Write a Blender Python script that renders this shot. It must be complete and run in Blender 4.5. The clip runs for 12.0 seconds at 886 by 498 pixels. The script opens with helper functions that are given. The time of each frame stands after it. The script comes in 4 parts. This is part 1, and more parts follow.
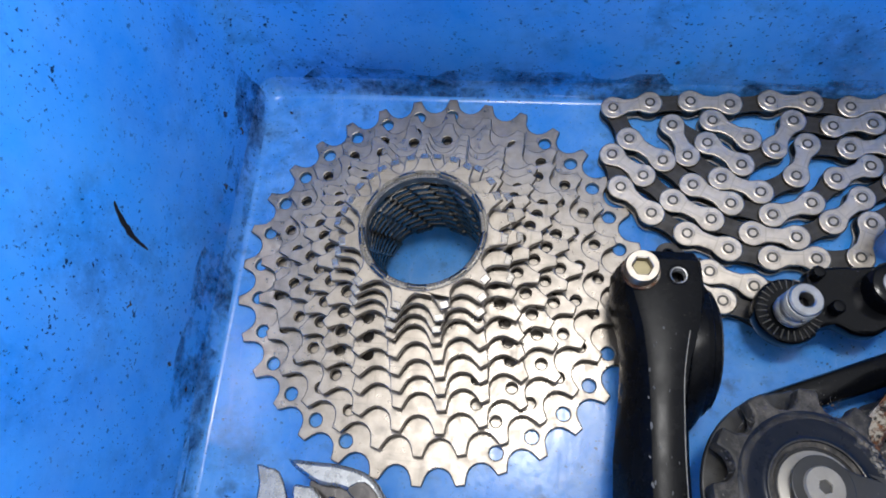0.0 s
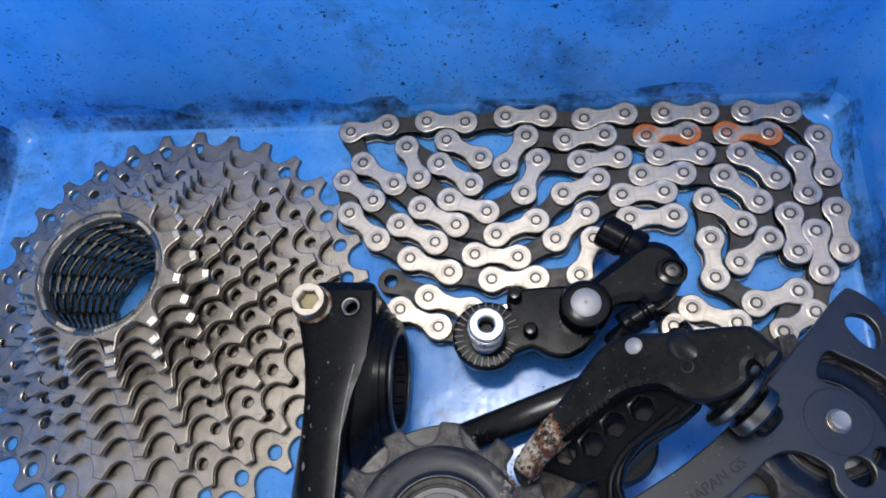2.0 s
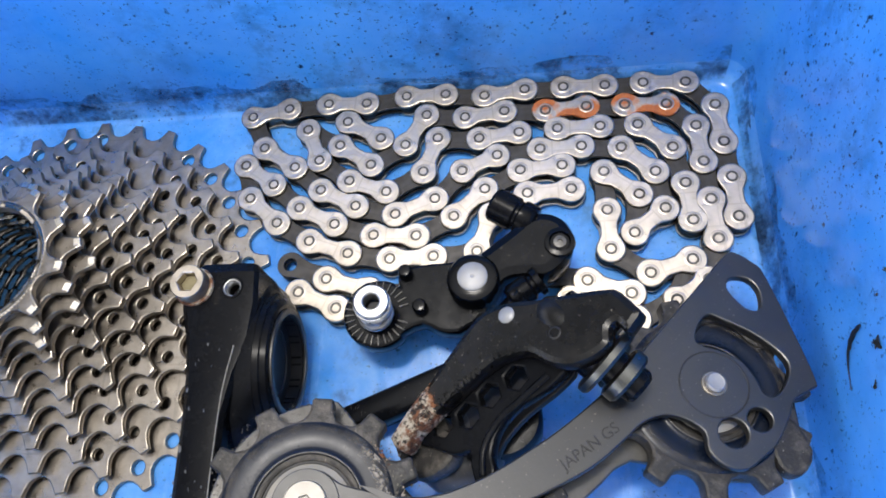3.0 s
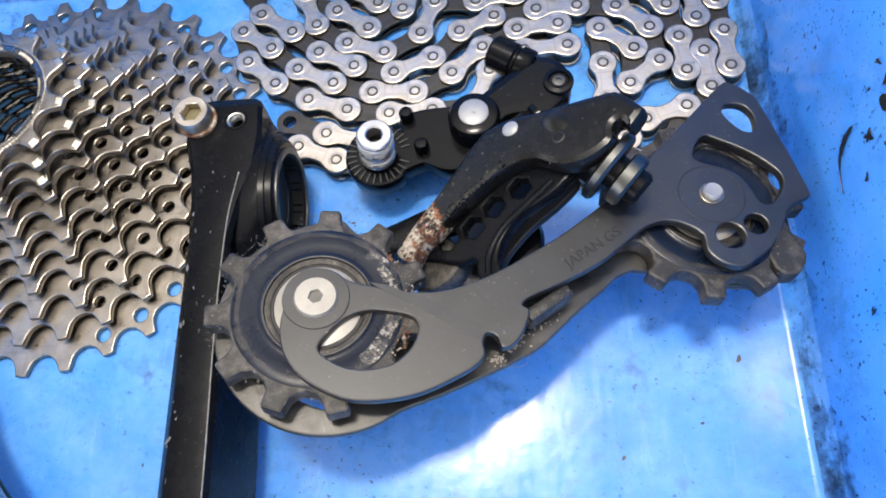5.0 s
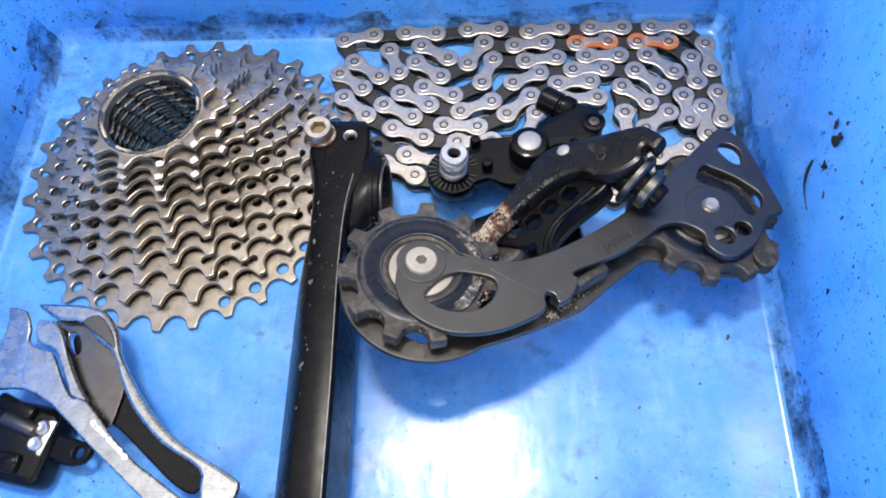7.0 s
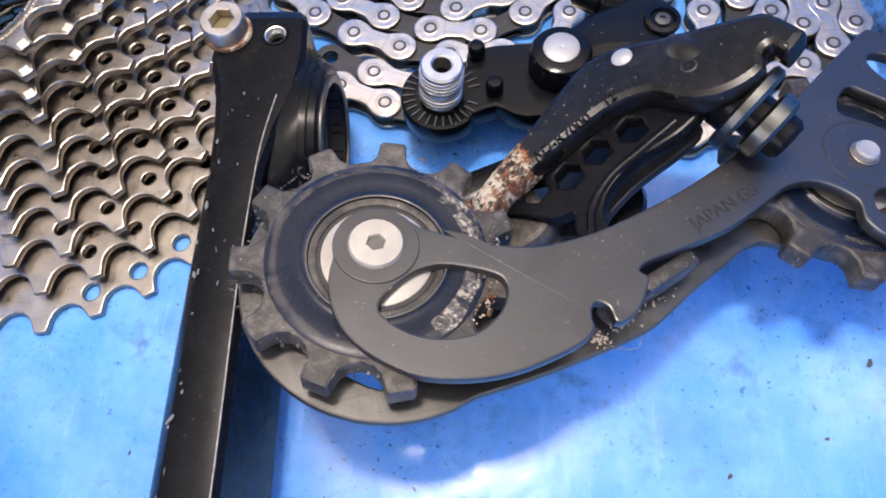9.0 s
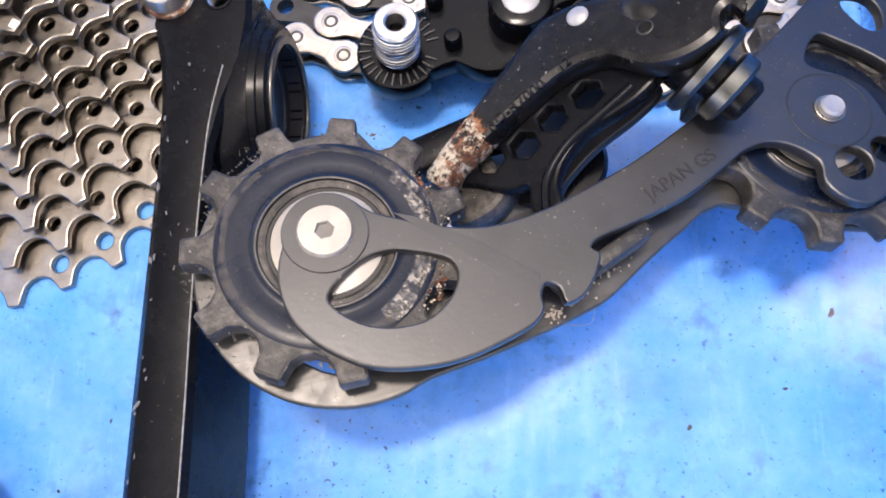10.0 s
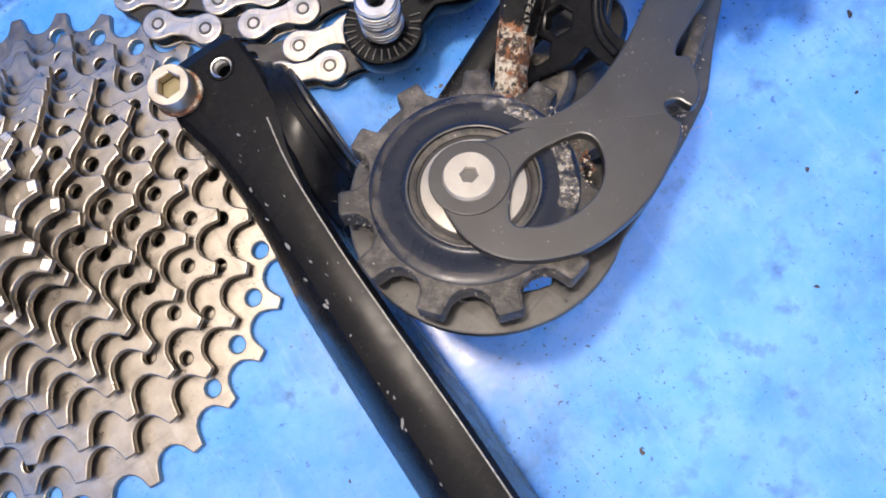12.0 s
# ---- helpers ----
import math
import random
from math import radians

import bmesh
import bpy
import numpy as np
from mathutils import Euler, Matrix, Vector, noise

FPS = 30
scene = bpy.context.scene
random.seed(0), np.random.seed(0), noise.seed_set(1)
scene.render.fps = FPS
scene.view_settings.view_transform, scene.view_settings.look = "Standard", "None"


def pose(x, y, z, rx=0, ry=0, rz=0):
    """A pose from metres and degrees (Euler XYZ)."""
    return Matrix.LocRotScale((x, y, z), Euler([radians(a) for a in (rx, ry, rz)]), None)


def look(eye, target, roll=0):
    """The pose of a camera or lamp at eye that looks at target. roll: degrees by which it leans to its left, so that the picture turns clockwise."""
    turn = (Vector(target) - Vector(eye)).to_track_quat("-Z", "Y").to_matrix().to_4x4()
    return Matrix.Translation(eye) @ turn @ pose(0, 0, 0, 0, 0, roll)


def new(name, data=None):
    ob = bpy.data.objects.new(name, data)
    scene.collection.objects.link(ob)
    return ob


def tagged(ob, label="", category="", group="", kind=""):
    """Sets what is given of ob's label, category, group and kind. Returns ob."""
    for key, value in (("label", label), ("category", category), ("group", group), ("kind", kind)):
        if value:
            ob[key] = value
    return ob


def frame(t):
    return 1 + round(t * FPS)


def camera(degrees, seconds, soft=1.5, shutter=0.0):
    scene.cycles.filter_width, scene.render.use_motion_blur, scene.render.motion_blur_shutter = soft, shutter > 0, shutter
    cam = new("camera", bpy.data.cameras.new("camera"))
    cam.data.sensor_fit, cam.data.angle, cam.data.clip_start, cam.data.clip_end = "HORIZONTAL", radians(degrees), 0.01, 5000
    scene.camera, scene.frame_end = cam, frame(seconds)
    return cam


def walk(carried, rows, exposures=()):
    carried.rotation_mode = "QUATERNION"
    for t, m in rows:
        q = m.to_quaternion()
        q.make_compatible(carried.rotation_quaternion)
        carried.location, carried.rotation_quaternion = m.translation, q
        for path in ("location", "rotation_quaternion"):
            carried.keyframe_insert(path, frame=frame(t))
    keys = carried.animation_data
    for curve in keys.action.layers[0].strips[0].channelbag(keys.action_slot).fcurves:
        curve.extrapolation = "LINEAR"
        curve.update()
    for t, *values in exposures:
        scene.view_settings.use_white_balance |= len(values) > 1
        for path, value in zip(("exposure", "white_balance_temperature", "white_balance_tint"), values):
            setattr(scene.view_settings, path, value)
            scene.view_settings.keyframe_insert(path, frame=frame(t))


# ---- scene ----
cam = camera(63.06, 12.0, soft=1.8)
PATH = [
    (0, (0.03103, 0.02466, 0.22193), (0.00698, 0.09569, 0.03652), -14.68),
    (0.5, (0.05259, 0.02851, 0.22127), (0.02878, 0.10019, 0.03608), -13.32),
    (1, (0.07599, 0.03063, 0.21887), (0.05191, 0.10336, 0.03412), -14.72),
    (1.5, (0.10208, 0.03379, 0.21292), (0.07560, 0.10721, 0.02878), -17.45),
    (2, (0.11976, 0.03786, 0.20893), (0.09264, 0.11186, 0.02512), -19.01),
    (2.5, (0.13306, 0.03838, 0.20622), (0.10659, 0.11225, 0.02226), -19.55),
    (3, (0.14826, 0.03280, 0.20069), (0.12240, 0.10770, 0.01705), -19.90),
    (3.5, (0.15124, 0.02030, 0.19678), (0.12703, 0.09538, 0.01300), -19.54),
    (3.7, (0.14951, 0.01069, 0.19188), (0.12587, 0.09149, 0.01047), -17.67),
    (5.3, (0.13390, -0.01034, 0.18923), (0.11614, 0.06138, 0.00337), -15.41),
    (5.5, (0.12850, -0.01475, 0.19646), (0.11206, 0.06597, 0.01422), -12.18),
    (6, (0.12656, -0.02748, 0.20978), (0.11122, 0.05891, 0.03005), -10.45),
    (6.5, (0.12560, -0.04280, 0.22552), (0.11138, 0.04548, 0.04662), -9.18),
    (7, (0.11893, -0.05014, 0.23233), (0.10477, 0.03964, 0.05418), -8.14),
    (7.2, (0.11657, -0.05267, 0.22737), (0.10284, 0.03778, 0.04952), -7.56),
    (8.8, (0.11629, -0.01104, 0.15688), (0.10128, 0.07135, -0.02475), -7.97),
    (9, (0.11836, -0.00610, 0.15467), (0.10265, 0.07069, -0.02932), -9.79),
    (9.5, (0.12238, 0.00430, 0.15752), (0.10559, 0.06492, -0.03233), -13.90),
    (10, (0.12723, 0.00753, 0.15779), (0.11028, 0.05784, -0.03504), -18.55),
    (10.5, (0.13055, 0.02003, 0.16021), (0.11605, 0.06409, -0.03434), -25.39),
    (11, (0.12475, 0.02570, 0.15815), (0.11413, 0.06745, -0.03716), -32.44),
    (11.5, (0.11561, 0.02962, 0.16131), (0.11288, 0.06945, -0.03467), -32.37),
    (12, (0.08791, 0.00456, 0.16632), (0.08688, 0.04886, -0.02871), -35.65),
]
EXPOSURES = [(0, -0.2, 6300, 10), (1.0, -0.28, 6250, 10), (1.5, -0.18, 6250, 10), (2.0, -0.02, 6400, 10), (2.5, 0.28, 6600, 10), (3.0, 0.44, 6750, 10), (3.7, 0.6, 6950, 10),
             (5.5, 0.9, 7200, 11), (7.0, 0.8, 7100, 12), (9.0, 1.06, 7400, 19), (10.0, 1.1, 7400, 19), (11.5, 1.1, 7500, 17), (12.0, 0.94, 7600, 17)]
walk(cam, [(t, look(eye, target, roll)) for t, eye, target, roll in PATH], EXPOSURES)

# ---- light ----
world = bpy.data.worlds.new("shaped_surround_light")
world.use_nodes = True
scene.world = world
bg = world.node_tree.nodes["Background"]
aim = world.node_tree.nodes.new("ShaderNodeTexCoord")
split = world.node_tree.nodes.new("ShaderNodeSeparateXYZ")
# Bright low band of the surroundings, added to light the tray walls.
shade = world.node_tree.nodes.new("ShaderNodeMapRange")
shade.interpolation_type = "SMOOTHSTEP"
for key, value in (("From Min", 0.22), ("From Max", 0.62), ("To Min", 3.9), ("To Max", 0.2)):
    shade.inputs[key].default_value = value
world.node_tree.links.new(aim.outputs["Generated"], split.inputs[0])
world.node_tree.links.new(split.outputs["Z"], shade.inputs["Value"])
# Overhead glow added to give flat black plates their sheen.
top_glow = world.node_tree.nodes.new("ShaderNodeMapRange")
top_glow.interpolation_type = "SMOOTHSTEP"
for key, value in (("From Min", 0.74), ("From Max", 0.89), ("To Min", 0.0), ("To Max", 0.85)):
    top_glow.inputs[key].default_value = value
low_and_top = world.node_tree.nodes.new("ShaderNodeMath")
low_and_top.operation = "ADD"
world.node_tree.links.new(split.outputs["Z"], top_glow.inputs["Value"])
world.node_tree.links.new(shade.outputs["Result"], low_and_top.inputs[0])
world.node_tree.links.new(top_glow.outputs["Result"], low_and_top.inputs[1])
# Added fill: surroundings brighten slightly towards +x, and +y below.
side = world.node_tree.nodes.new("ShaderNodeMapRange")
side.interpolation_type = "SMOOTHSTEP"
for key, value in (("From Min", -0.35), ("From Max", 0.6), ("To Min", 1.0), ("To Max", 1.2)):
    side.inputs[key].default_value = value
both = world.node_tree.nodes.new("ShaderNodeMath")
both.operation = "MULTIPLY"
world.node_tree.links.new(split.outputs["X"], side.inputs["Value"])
world.node_tree.links.new(low_and_top.outputs[0], both.inputs[0])
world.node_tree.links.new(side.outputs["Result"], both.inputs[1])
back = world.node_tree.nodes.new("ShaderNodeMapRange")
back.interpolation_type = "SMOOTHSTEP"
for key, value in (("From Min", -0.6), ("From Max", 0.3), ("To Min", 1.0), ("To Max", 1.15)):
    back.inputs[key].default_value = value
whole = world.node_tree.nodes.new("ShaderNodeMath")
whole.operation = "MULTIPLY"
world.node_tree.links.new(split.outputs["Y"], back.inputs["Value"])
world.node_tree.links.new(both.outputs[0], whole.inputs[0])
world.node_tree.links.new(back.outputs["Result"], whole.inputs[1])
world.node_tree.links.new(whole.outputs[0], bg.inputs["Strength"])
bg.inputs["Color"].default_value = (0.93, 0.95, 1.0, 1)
lamp_data = bpy.data.lights.new("tube_lamp", "AREA")
lamp_data.shape, lamp_data.size, lamp_data.size_y = "RECTANGLE", 0.22, 0.11
lamp_data.energy, lamp_data.color = 8.6, (1.0, 0.97, 0.93)
lamp = new("tube_lamp", lamp_data)
lamp.matrix_world = look((0.045, 0.25, 1.40), (0.09, 0.06, 0.0))
tagged(lamp, kind="structure")

MM = 0.001


# ---- materials ----
class Nodes:
    """A short way to write node trees."""

    def __init__(self, name):
        self.mat = bpy.data.materials.new(name)
        self.mat.use_nodes = True
        self.tree = self.mat.node_tree
        self.bsdf = self.tree.nodes["Principled BSDF"]
        self.at = self.add("ShaderNodeTexCoord").outputs["Object"]

    def add(self, kind, operation="", data_type=""):
        node = self.tree.nodes.new(kind)
        if operation:
            node.operation = operation
        if data_type:
            node.data_type = data_type
        return node

    def put(self, value, socket):
        if isinstance(value, bpy.types.NodeSocket):
            self.tree.links.new(value, socket)
        elif isinstance(value, (tuple, list)) and len(value) == 3 and socket.type == "RGBA":
            socket.default_value = (*value, 1)
        else:
            socket.default_value = value

    def noise(self, scale, detail=4.0, rough=0.55, at=None):
        n = self.add("ShaderNodeTexNoise")
        self.put(at or self.at, n.inputs["Vector"])
        n.inputs["Scale"].default_value, n.inputs["Detail"].default_value, n.inputs["Roughness"].default_value = scale, detail, rough
        return n.outputs["Fac"]

    def cells(self, scale, at=None):
        n = self.add("ShaderNodeTexVoronoi")
        self.put(at or self.at, n.inputs["Vector"])
        n.inputs["Scale"].default_value = scale
        return n.outputs["Distance"]

    def stretched(self, x, y, z):
        n = self.add("ShaderNodeMapping")
        self.put(self.at, n.inputs["Vector"])
        n.inputs["Scale"].default_value = (x, y, z)
        return n.outputs["Vector"]

    def ramp(self, value, lo, hi, a=0.0, b=1.0):
        n = self.add("ShaderNodeMapRange")
        self.put(value, n.inputs["Value"])
        for key, v in (("From Min", lo), ("From Max", hi), ("To Min", a), ("To Max", b)):
            n.inputs[key].default_value = v
        return n.outputs["Result"]

    def maths(self, op, a, b=0.5):
        n = self.add("ShaderNodeMath", operation=op)
        self.put(a, n.inputs[0])
        self.put(b, n.inputs[1])
        return n.outputs[0]

    def mix(self, fac, a, b):
        n = self.add("ShaderNodeMix", data_type="RGBA")
        self.put(fac, n.inputs["Factor"])
        self.put(a, n.inputs["A"])
        self.put(b, n.inputs["B"])
        return n.outputs["Result"]

    def bump(self, height, strength, distance=0.0004):
        n = self.add("ShaderNodeBump")
        self.put(height, n.inputs["Height"])
        n.inputs["Strength"].default_value, n.inputs["Distance"].default_value = strength, distance
        self.put(n.outputs["Normal"], self.bsdf.inputs["Normal"])

    def set(self, **inputs):
        for key, value in inputs.items():
            self.put(value, self.bsdf.inputs[key.replace("_", " ")])
        return self


def blue_plastic(name, speckled, haze):
    m = Nodes(name)
    cloudy = m.noise(14, 5)
    base = m.mix(m.ramp(cloudy, 0.3, 0.7), (0.015, 0.215, 0.73), (0.034, 0.305, 0.86))
    pale = m.ramp(m.noise(48, 7, 0.7), 0.28, 0.80, 0.0, haze)
    base = m.mix(pale, base, (0.27, 0.53, 0.88))
    # grease: a fine scatter of specks, thicker in drifting patches, and broad faint smudges
    patches = m.ramp(m.noise(17, 4), 0.36, 0.62)
    fine = m.ramp(m.noise(900, 2, 0.5), 0.645, 0.71, 0.0, 0.9)
    flecks = m.ramp(m.noise(350, 3, 0.6), 0.655, 0.715)
    specks = m.maths("MULTIPLY", m.maths("MAXIMUM", fine, flecks), m.maths("MULTIPLY", m.maths("ADD", patches, 0.25), speckled))
    smudge = m.maths("MULTIPLY", m.ramp(m.noise(42, 7, 0.72), 0.50, 0.72, 0.0, 0.6), patches)
    if speckled < 1:
        blots = m.maths("MULTIPLY", m.ramp(m.noise(150, 5, 0.6), 0.53, 0.70, 0.0, 0.62), m.ramp(m.noise(24, 4, 0.6), 0.44, 0.60))
        smudge = m.maths("MAXIMUM", smudge, blots)
    dirt = m.maths("MAXIMUM", specks, smudge)
    n = m.add("ShaderNodeMath", operation="MINIMUM")
    m.put(dirt, n.inputs[0])
    n.inputs[1].default_value = 0.93
    m.set(Base_Color=m.mix(n.outputs[0], base, (0.006, 0.010, 0.022)))
    low, high = (0.10, 0.24) if speckled == 1 else (0.15, 0.34)
    scratched = m.ramp(m.noise(60, 8, 0.75, m.stretched(3.5, 0.6, 1)), 0.40, 0.7, low, high)
    m.set(Roughness=scratched, IOR=1.41)
    m.bump(m.maths("ADD", m.noise(22, 3), m.maths("MULTIPLY", m.noise(260, 4), 0.12)), 0.35, 0.0012)
    return m.mat


def steel(name, color, rough, spots=0.25, grime=(0.05, 0.045, 0.04), metal=1.0):
    m = Nodes(name)
    tone = m.mix(m.ramp(m.noise(240, 5, 0.6), 0.35, 0.7), color, tuple(0.72 * c for c in color))
    tone = m.mix(m.ramp(m.noise(90, 6, 0.7), 0.56, 0.78, 0.0, spots), tone, grime)
    lines = m.maths("MAXIMUM", m.ramp(m.noise(700, 2, 0.5, m.stretched(0.05, 1, 1)), 0.62, 0.70), m.ramp(m.noise(620, 2, 0.5, m.stretched(1, 0.07, 1)), 0.64, 0.72))
    tone = m.mix(m.maths("MULTIPLY", lines, 0.35), tone, tuple(0.45 * c for c in color))
    m.set(Base_Color=tone, Metallic=metal, Roughness=m.ramp(m.noise(320, 5, 0.7), 0.3, 0.75, rough - 0.1, rough + 0.18))
    m.bump(m.maths("ADD", m.noise(900, 3, 0.7, m.stretched(1, 4, 1)), m.maths("MULTIPLY", m.noise(170, 3, 0.5), 1.2)), 0.22, 0.00012)
    return m.mat


def black_paint(name, color, rough, dust=0.3, grain=0.2, ior=1.27):
    m = Nodes(name)
    dusty = m.ramp(m.maths("ADD", m.maths("MULTIPLY", m.noise(75, 6, 0.7), 0.5), m.maths("MULTIPLY", m.noise(430, 5, 0.7), 0.5)), 0.47, 0.64, 0.0, dust)
    specks = m.ramp(m.noise(1150, 2, 0.5), 0.70, 0.77, 0.0, min(0.8, dust * 6.0))
    tone = m.mix(dusty, color, (0.13, 0.115, 0.10))
    tone = m.mix(specks, tone, (0.42, 0.37, 0.31))
    m.set(Base_Color=tone, Roughness=m.ramp(m.noise(140, 6, 0.7), 0.3, 0.75, rough - 0.05, rough + 0.12), IOR=ior)
    m.bump(m.noise(1100, 3, 0.6), grain, 0.00015)
    return m.mat


def rusty():
    m = Nodes("caked_rust")
    a = m.mix(m.ramp(m.noise(300, 5, 0.7), 0.40, 0.60), (0.045, 0.016, 0.008), (0.22, 0.085, 0.035))
    a = m.mix(m.ramp(m.noise(260, 6, 0.75), 0.49, 0.60), a, (0.50, 0.44, 0.34))
    a = m.mix(m.ramp(m.noise(480, 5, 0.65), 0.53, 0.62), a, (0.02, 0.015, 0.012))
    m.set(Base_Color=a, Roughness=0.85)
    m.bump(m.noise(600, 6, 0.75), 0.9, 0.0007)
    return m.mat


def plain(name, color, rough, metal=0.0, scale=200.0, swing=0.25):
    m = Nodes(name)
    tone = m.mix(m.ramp(m.noise(scale, 5, 0.65), 0.3, 0.75), color, tuple(c * (1 - swing) for c in color))
    m.set(Base_Color=tone, Roughness=rough, Metallic=metal)
    m.bump(m.noise(scale * 3, 3), 0.15, 0.0002)
    return m.mat


BLUE = blue_plastic("blue_plastic", 1.0, 0.25)
BLUE_FLOOR = blue_plastic("scuffed_blue_plastic", 0.75, 0.62)
SPROCKET = steel("nickel_plated_steel", (0.36, 0.322, 0.278), 0.33, 0.6)
SPACER = plain("dark_spacer", (0.16, 0.155, 0.15), 0.36, 0.9)
FACET = steel("bright_tooth_steel", (0.56, 0.52, 0.46), 0.30, 0.2)
SEAT = steel("serrated_dull_steel", (0.36, 0.325, 0.28), 0.50, 0.6)
WASHER = steel("grey_washer_steel", (0.13, 0.133, 0.126), 0.34, 0.6)
BORE = steel("bare_steel_bore", (0.24, 0.225, 0.205), 0.22, 0.35)
LINK_OUT = steel("nickel_chain_plate", (0.57, 0.505, 0.425), 0.35, 0.55)
LINK_IN = steel("dark_chain_plate", (0.07, 0.066, 0.062), 0.46, 0.5)
PIN = steel("pin_steel", (0.11, 0.104, 0.096), 0.42, 0.5)
def half_rusted():
    m = Nodes("half_rusted_plate")
    metal = m.mix(m.ramp(m.noise(240, 5, 0.6), 0.35, 0.7), (0.52, 0.46, 0.38), (0.36, 0.32, 0.27))
    rust = m.mix(m.ramp(m.noise(420, 5, 0.7), 0.35, 0.65), (0.52, 0.15, 0.035), (0.36, 0.10, 0.03))
    where = m.ramp(m.noise(95, 4, 0.6), 0.44, 0.52)
    m.set(Base_Color=m.mix(where, metal, rust), Metallic=m.ramp(where, 0, 1, 1.0, 0.05), Roughness=m.ramp(where, 0, 1, 0.36, 0.75))
    m.bump(m.noise(800, 4, 0.7), 0.3, 0.0002)
    return m.mat


ORANGE = half_rusted()
SILVER = steel("bright_alloy", (0.62, 0.62, 0.62), 0.34, 0.12)
CHROME = steel("polished_chrome", (0.42, 0.435, 0.455), 0.26, 0.2)
DARK_CHROME = steel("dark_chrome", (0.16, 0.15, 0.145), 0.18, 0.5)
CREAM = plain("cream_bearing_seal", (0.40, 0.375, 0.335), 0.42, 0.4)
RIVET = plain("dull_rivet_steel", (0.36, 0.36, 0.37), 0.46, 0.4)
SATIN = black_paint("satin_black_alloy", (0.004, 0.0045, 0.006), 0.24, 0.02, 0.06, 1.2)
GLOSS = black_paint("gloss_black_paint", (0.003, 0.0035, 0.005), 0.16, 0.02, 0.05)
WORN = steel("worn_grey_plate", (0.105, 0.102, 0.098), 0.36, 0.6, metal=0.85)
CAGE = black_paint("grey_black_cage", (0.0095, 0.0097, 0.0108), 0.36, 0.05, 0.14, 1.74)
DUSTY = black_paint("dusty_black_alloy", (0.0028, 0.003, 0.0036), 0.27, 0.07, 0.12, 1.36)
GREASY = black_paint("greasy_black_resin", (0.026, 0.0245, 0.023), 0.46, 0.85, 1.0, 1.42)
RUST = rusty()
MUD = plain("dried_mud", (0.55, 0.47, 0.38), 0.9, 0, 700, 0.8)
FLUFF = plain("greasy_fluff", (0.16, 0.15, 0.135), 0.9, 0, 700, 0.6)
GREY_ALLOY = black_paint("dull_grey_alloy", (0.05, 0.05, 0.052), 0.34, 0.3, 0.15, 1.5)
CAGE_FOLD_SHEEN = black_paint("cage_fold_sheen", (0.022, 0.022, 0.024), 0.34, 0.05, 0.14, 1.65)
EDGE = plain("rubbed_bare_edge", (0.34, 0.33, 0.31), 0.45, 0.4, 900, 0.7)
TAN_DUST = plain("tan_dust", (0.15, 0.13, 0.105), 0.9, 0, 900, 0.6)
SCUFF = plain("pale_scuffed_paint", (0.13, 0.14, 0.16), 0.5, 0.1, 500, 0.6)
WEB = black_paint("bluish_black_resin", (0.004, 0.008, 0.019), 0.27, 0.03, 0.1, 1.36)
BRASS = plain("brassy_steel", (0.30, 0.26, 0.16), 0.35, 0.9)
# Near-black for letters, and for shade coloured into hollows.
LETTER_AND_HOLLOW = plain("dark_letters_and_hollows", (0.015, 0.015, 0.017), 0.5)
WHITE_BAR = plain("white_print", (0.75, 0.75, 0.74), 0.5)
TABLE = plain("table_top", (0.33, 0.30, 0.27), 0.6, 0, 12, 0.3)
GREASE = plain("black_grease", (0.006, 0.006, 0.008), 0.35, 0, 300)


# ---- building helpers ----
def thing(name, label, category, at=(0, 0, 0), group=""):
    ob = new(name)
    ob.location = at
    return tagged(ob, label, category, group)


def finish(mesh, smooth=35):
    for p in mesh.polygons:
        p.use_smooth = True
    mesh.set_sharp_from_angle(angle=radians(smooth))
    return mesh


def part(name, data, material, parent, label="", m=None, smooth=35):
    """Links a bmesh (in mm) or a mesh as one object under its thing; m is in the parent's space, in metres."""
    if isinstance(data, bmesh.types.BMesh):
        mesh = bpy.data.meshes.new(name)
        bmesh.ops.scale(data, vec=(MM, MM, MM), verts=data.verts)
        bmesh.ops.recalc_face_normals(data, faces=data.faces)
        data.to_mesh(mesh)
        data.free()
        data = finish(mesh, smooth)
    if not data.materials:
        data.materials.append(material)
    ob = new(name, data)
    ob.parent = parent
    if m is not None:
        ob.matrix_local = m
    if label:
        ob["label"] = label
    return ob


def mm(x, y, z, rx=0, ry=0, rz=0):
    return pose(x * MM, y * MM, z * MM, rx, ry, rz)


def basis(o, x, n):
    """A frame with its origin at o (mm), its x axis along x and its z axis near n."""
    x, n = Vector(x).normalized(), Vector(n)
    n = (n - n.dot(x) * x).normalized()
    y = n.cross(x)
    return Matrix(((x[0], y[0], n[0], o[0] * MM), (x[1], y[1], n[1], o[1] * MM), (x[2], y[2], n[2], o[2] * MM), (0, 0, 0, 1)))


def along(a, b):
    """A frame at a (mm) whose z axis points to b."""
    d = Vector(b) - Vector(a)
    m = d.to_track_quat("Z", "Y").to_matrix().to_4x4()
    m.translation = Vector(a) * MM
    return m


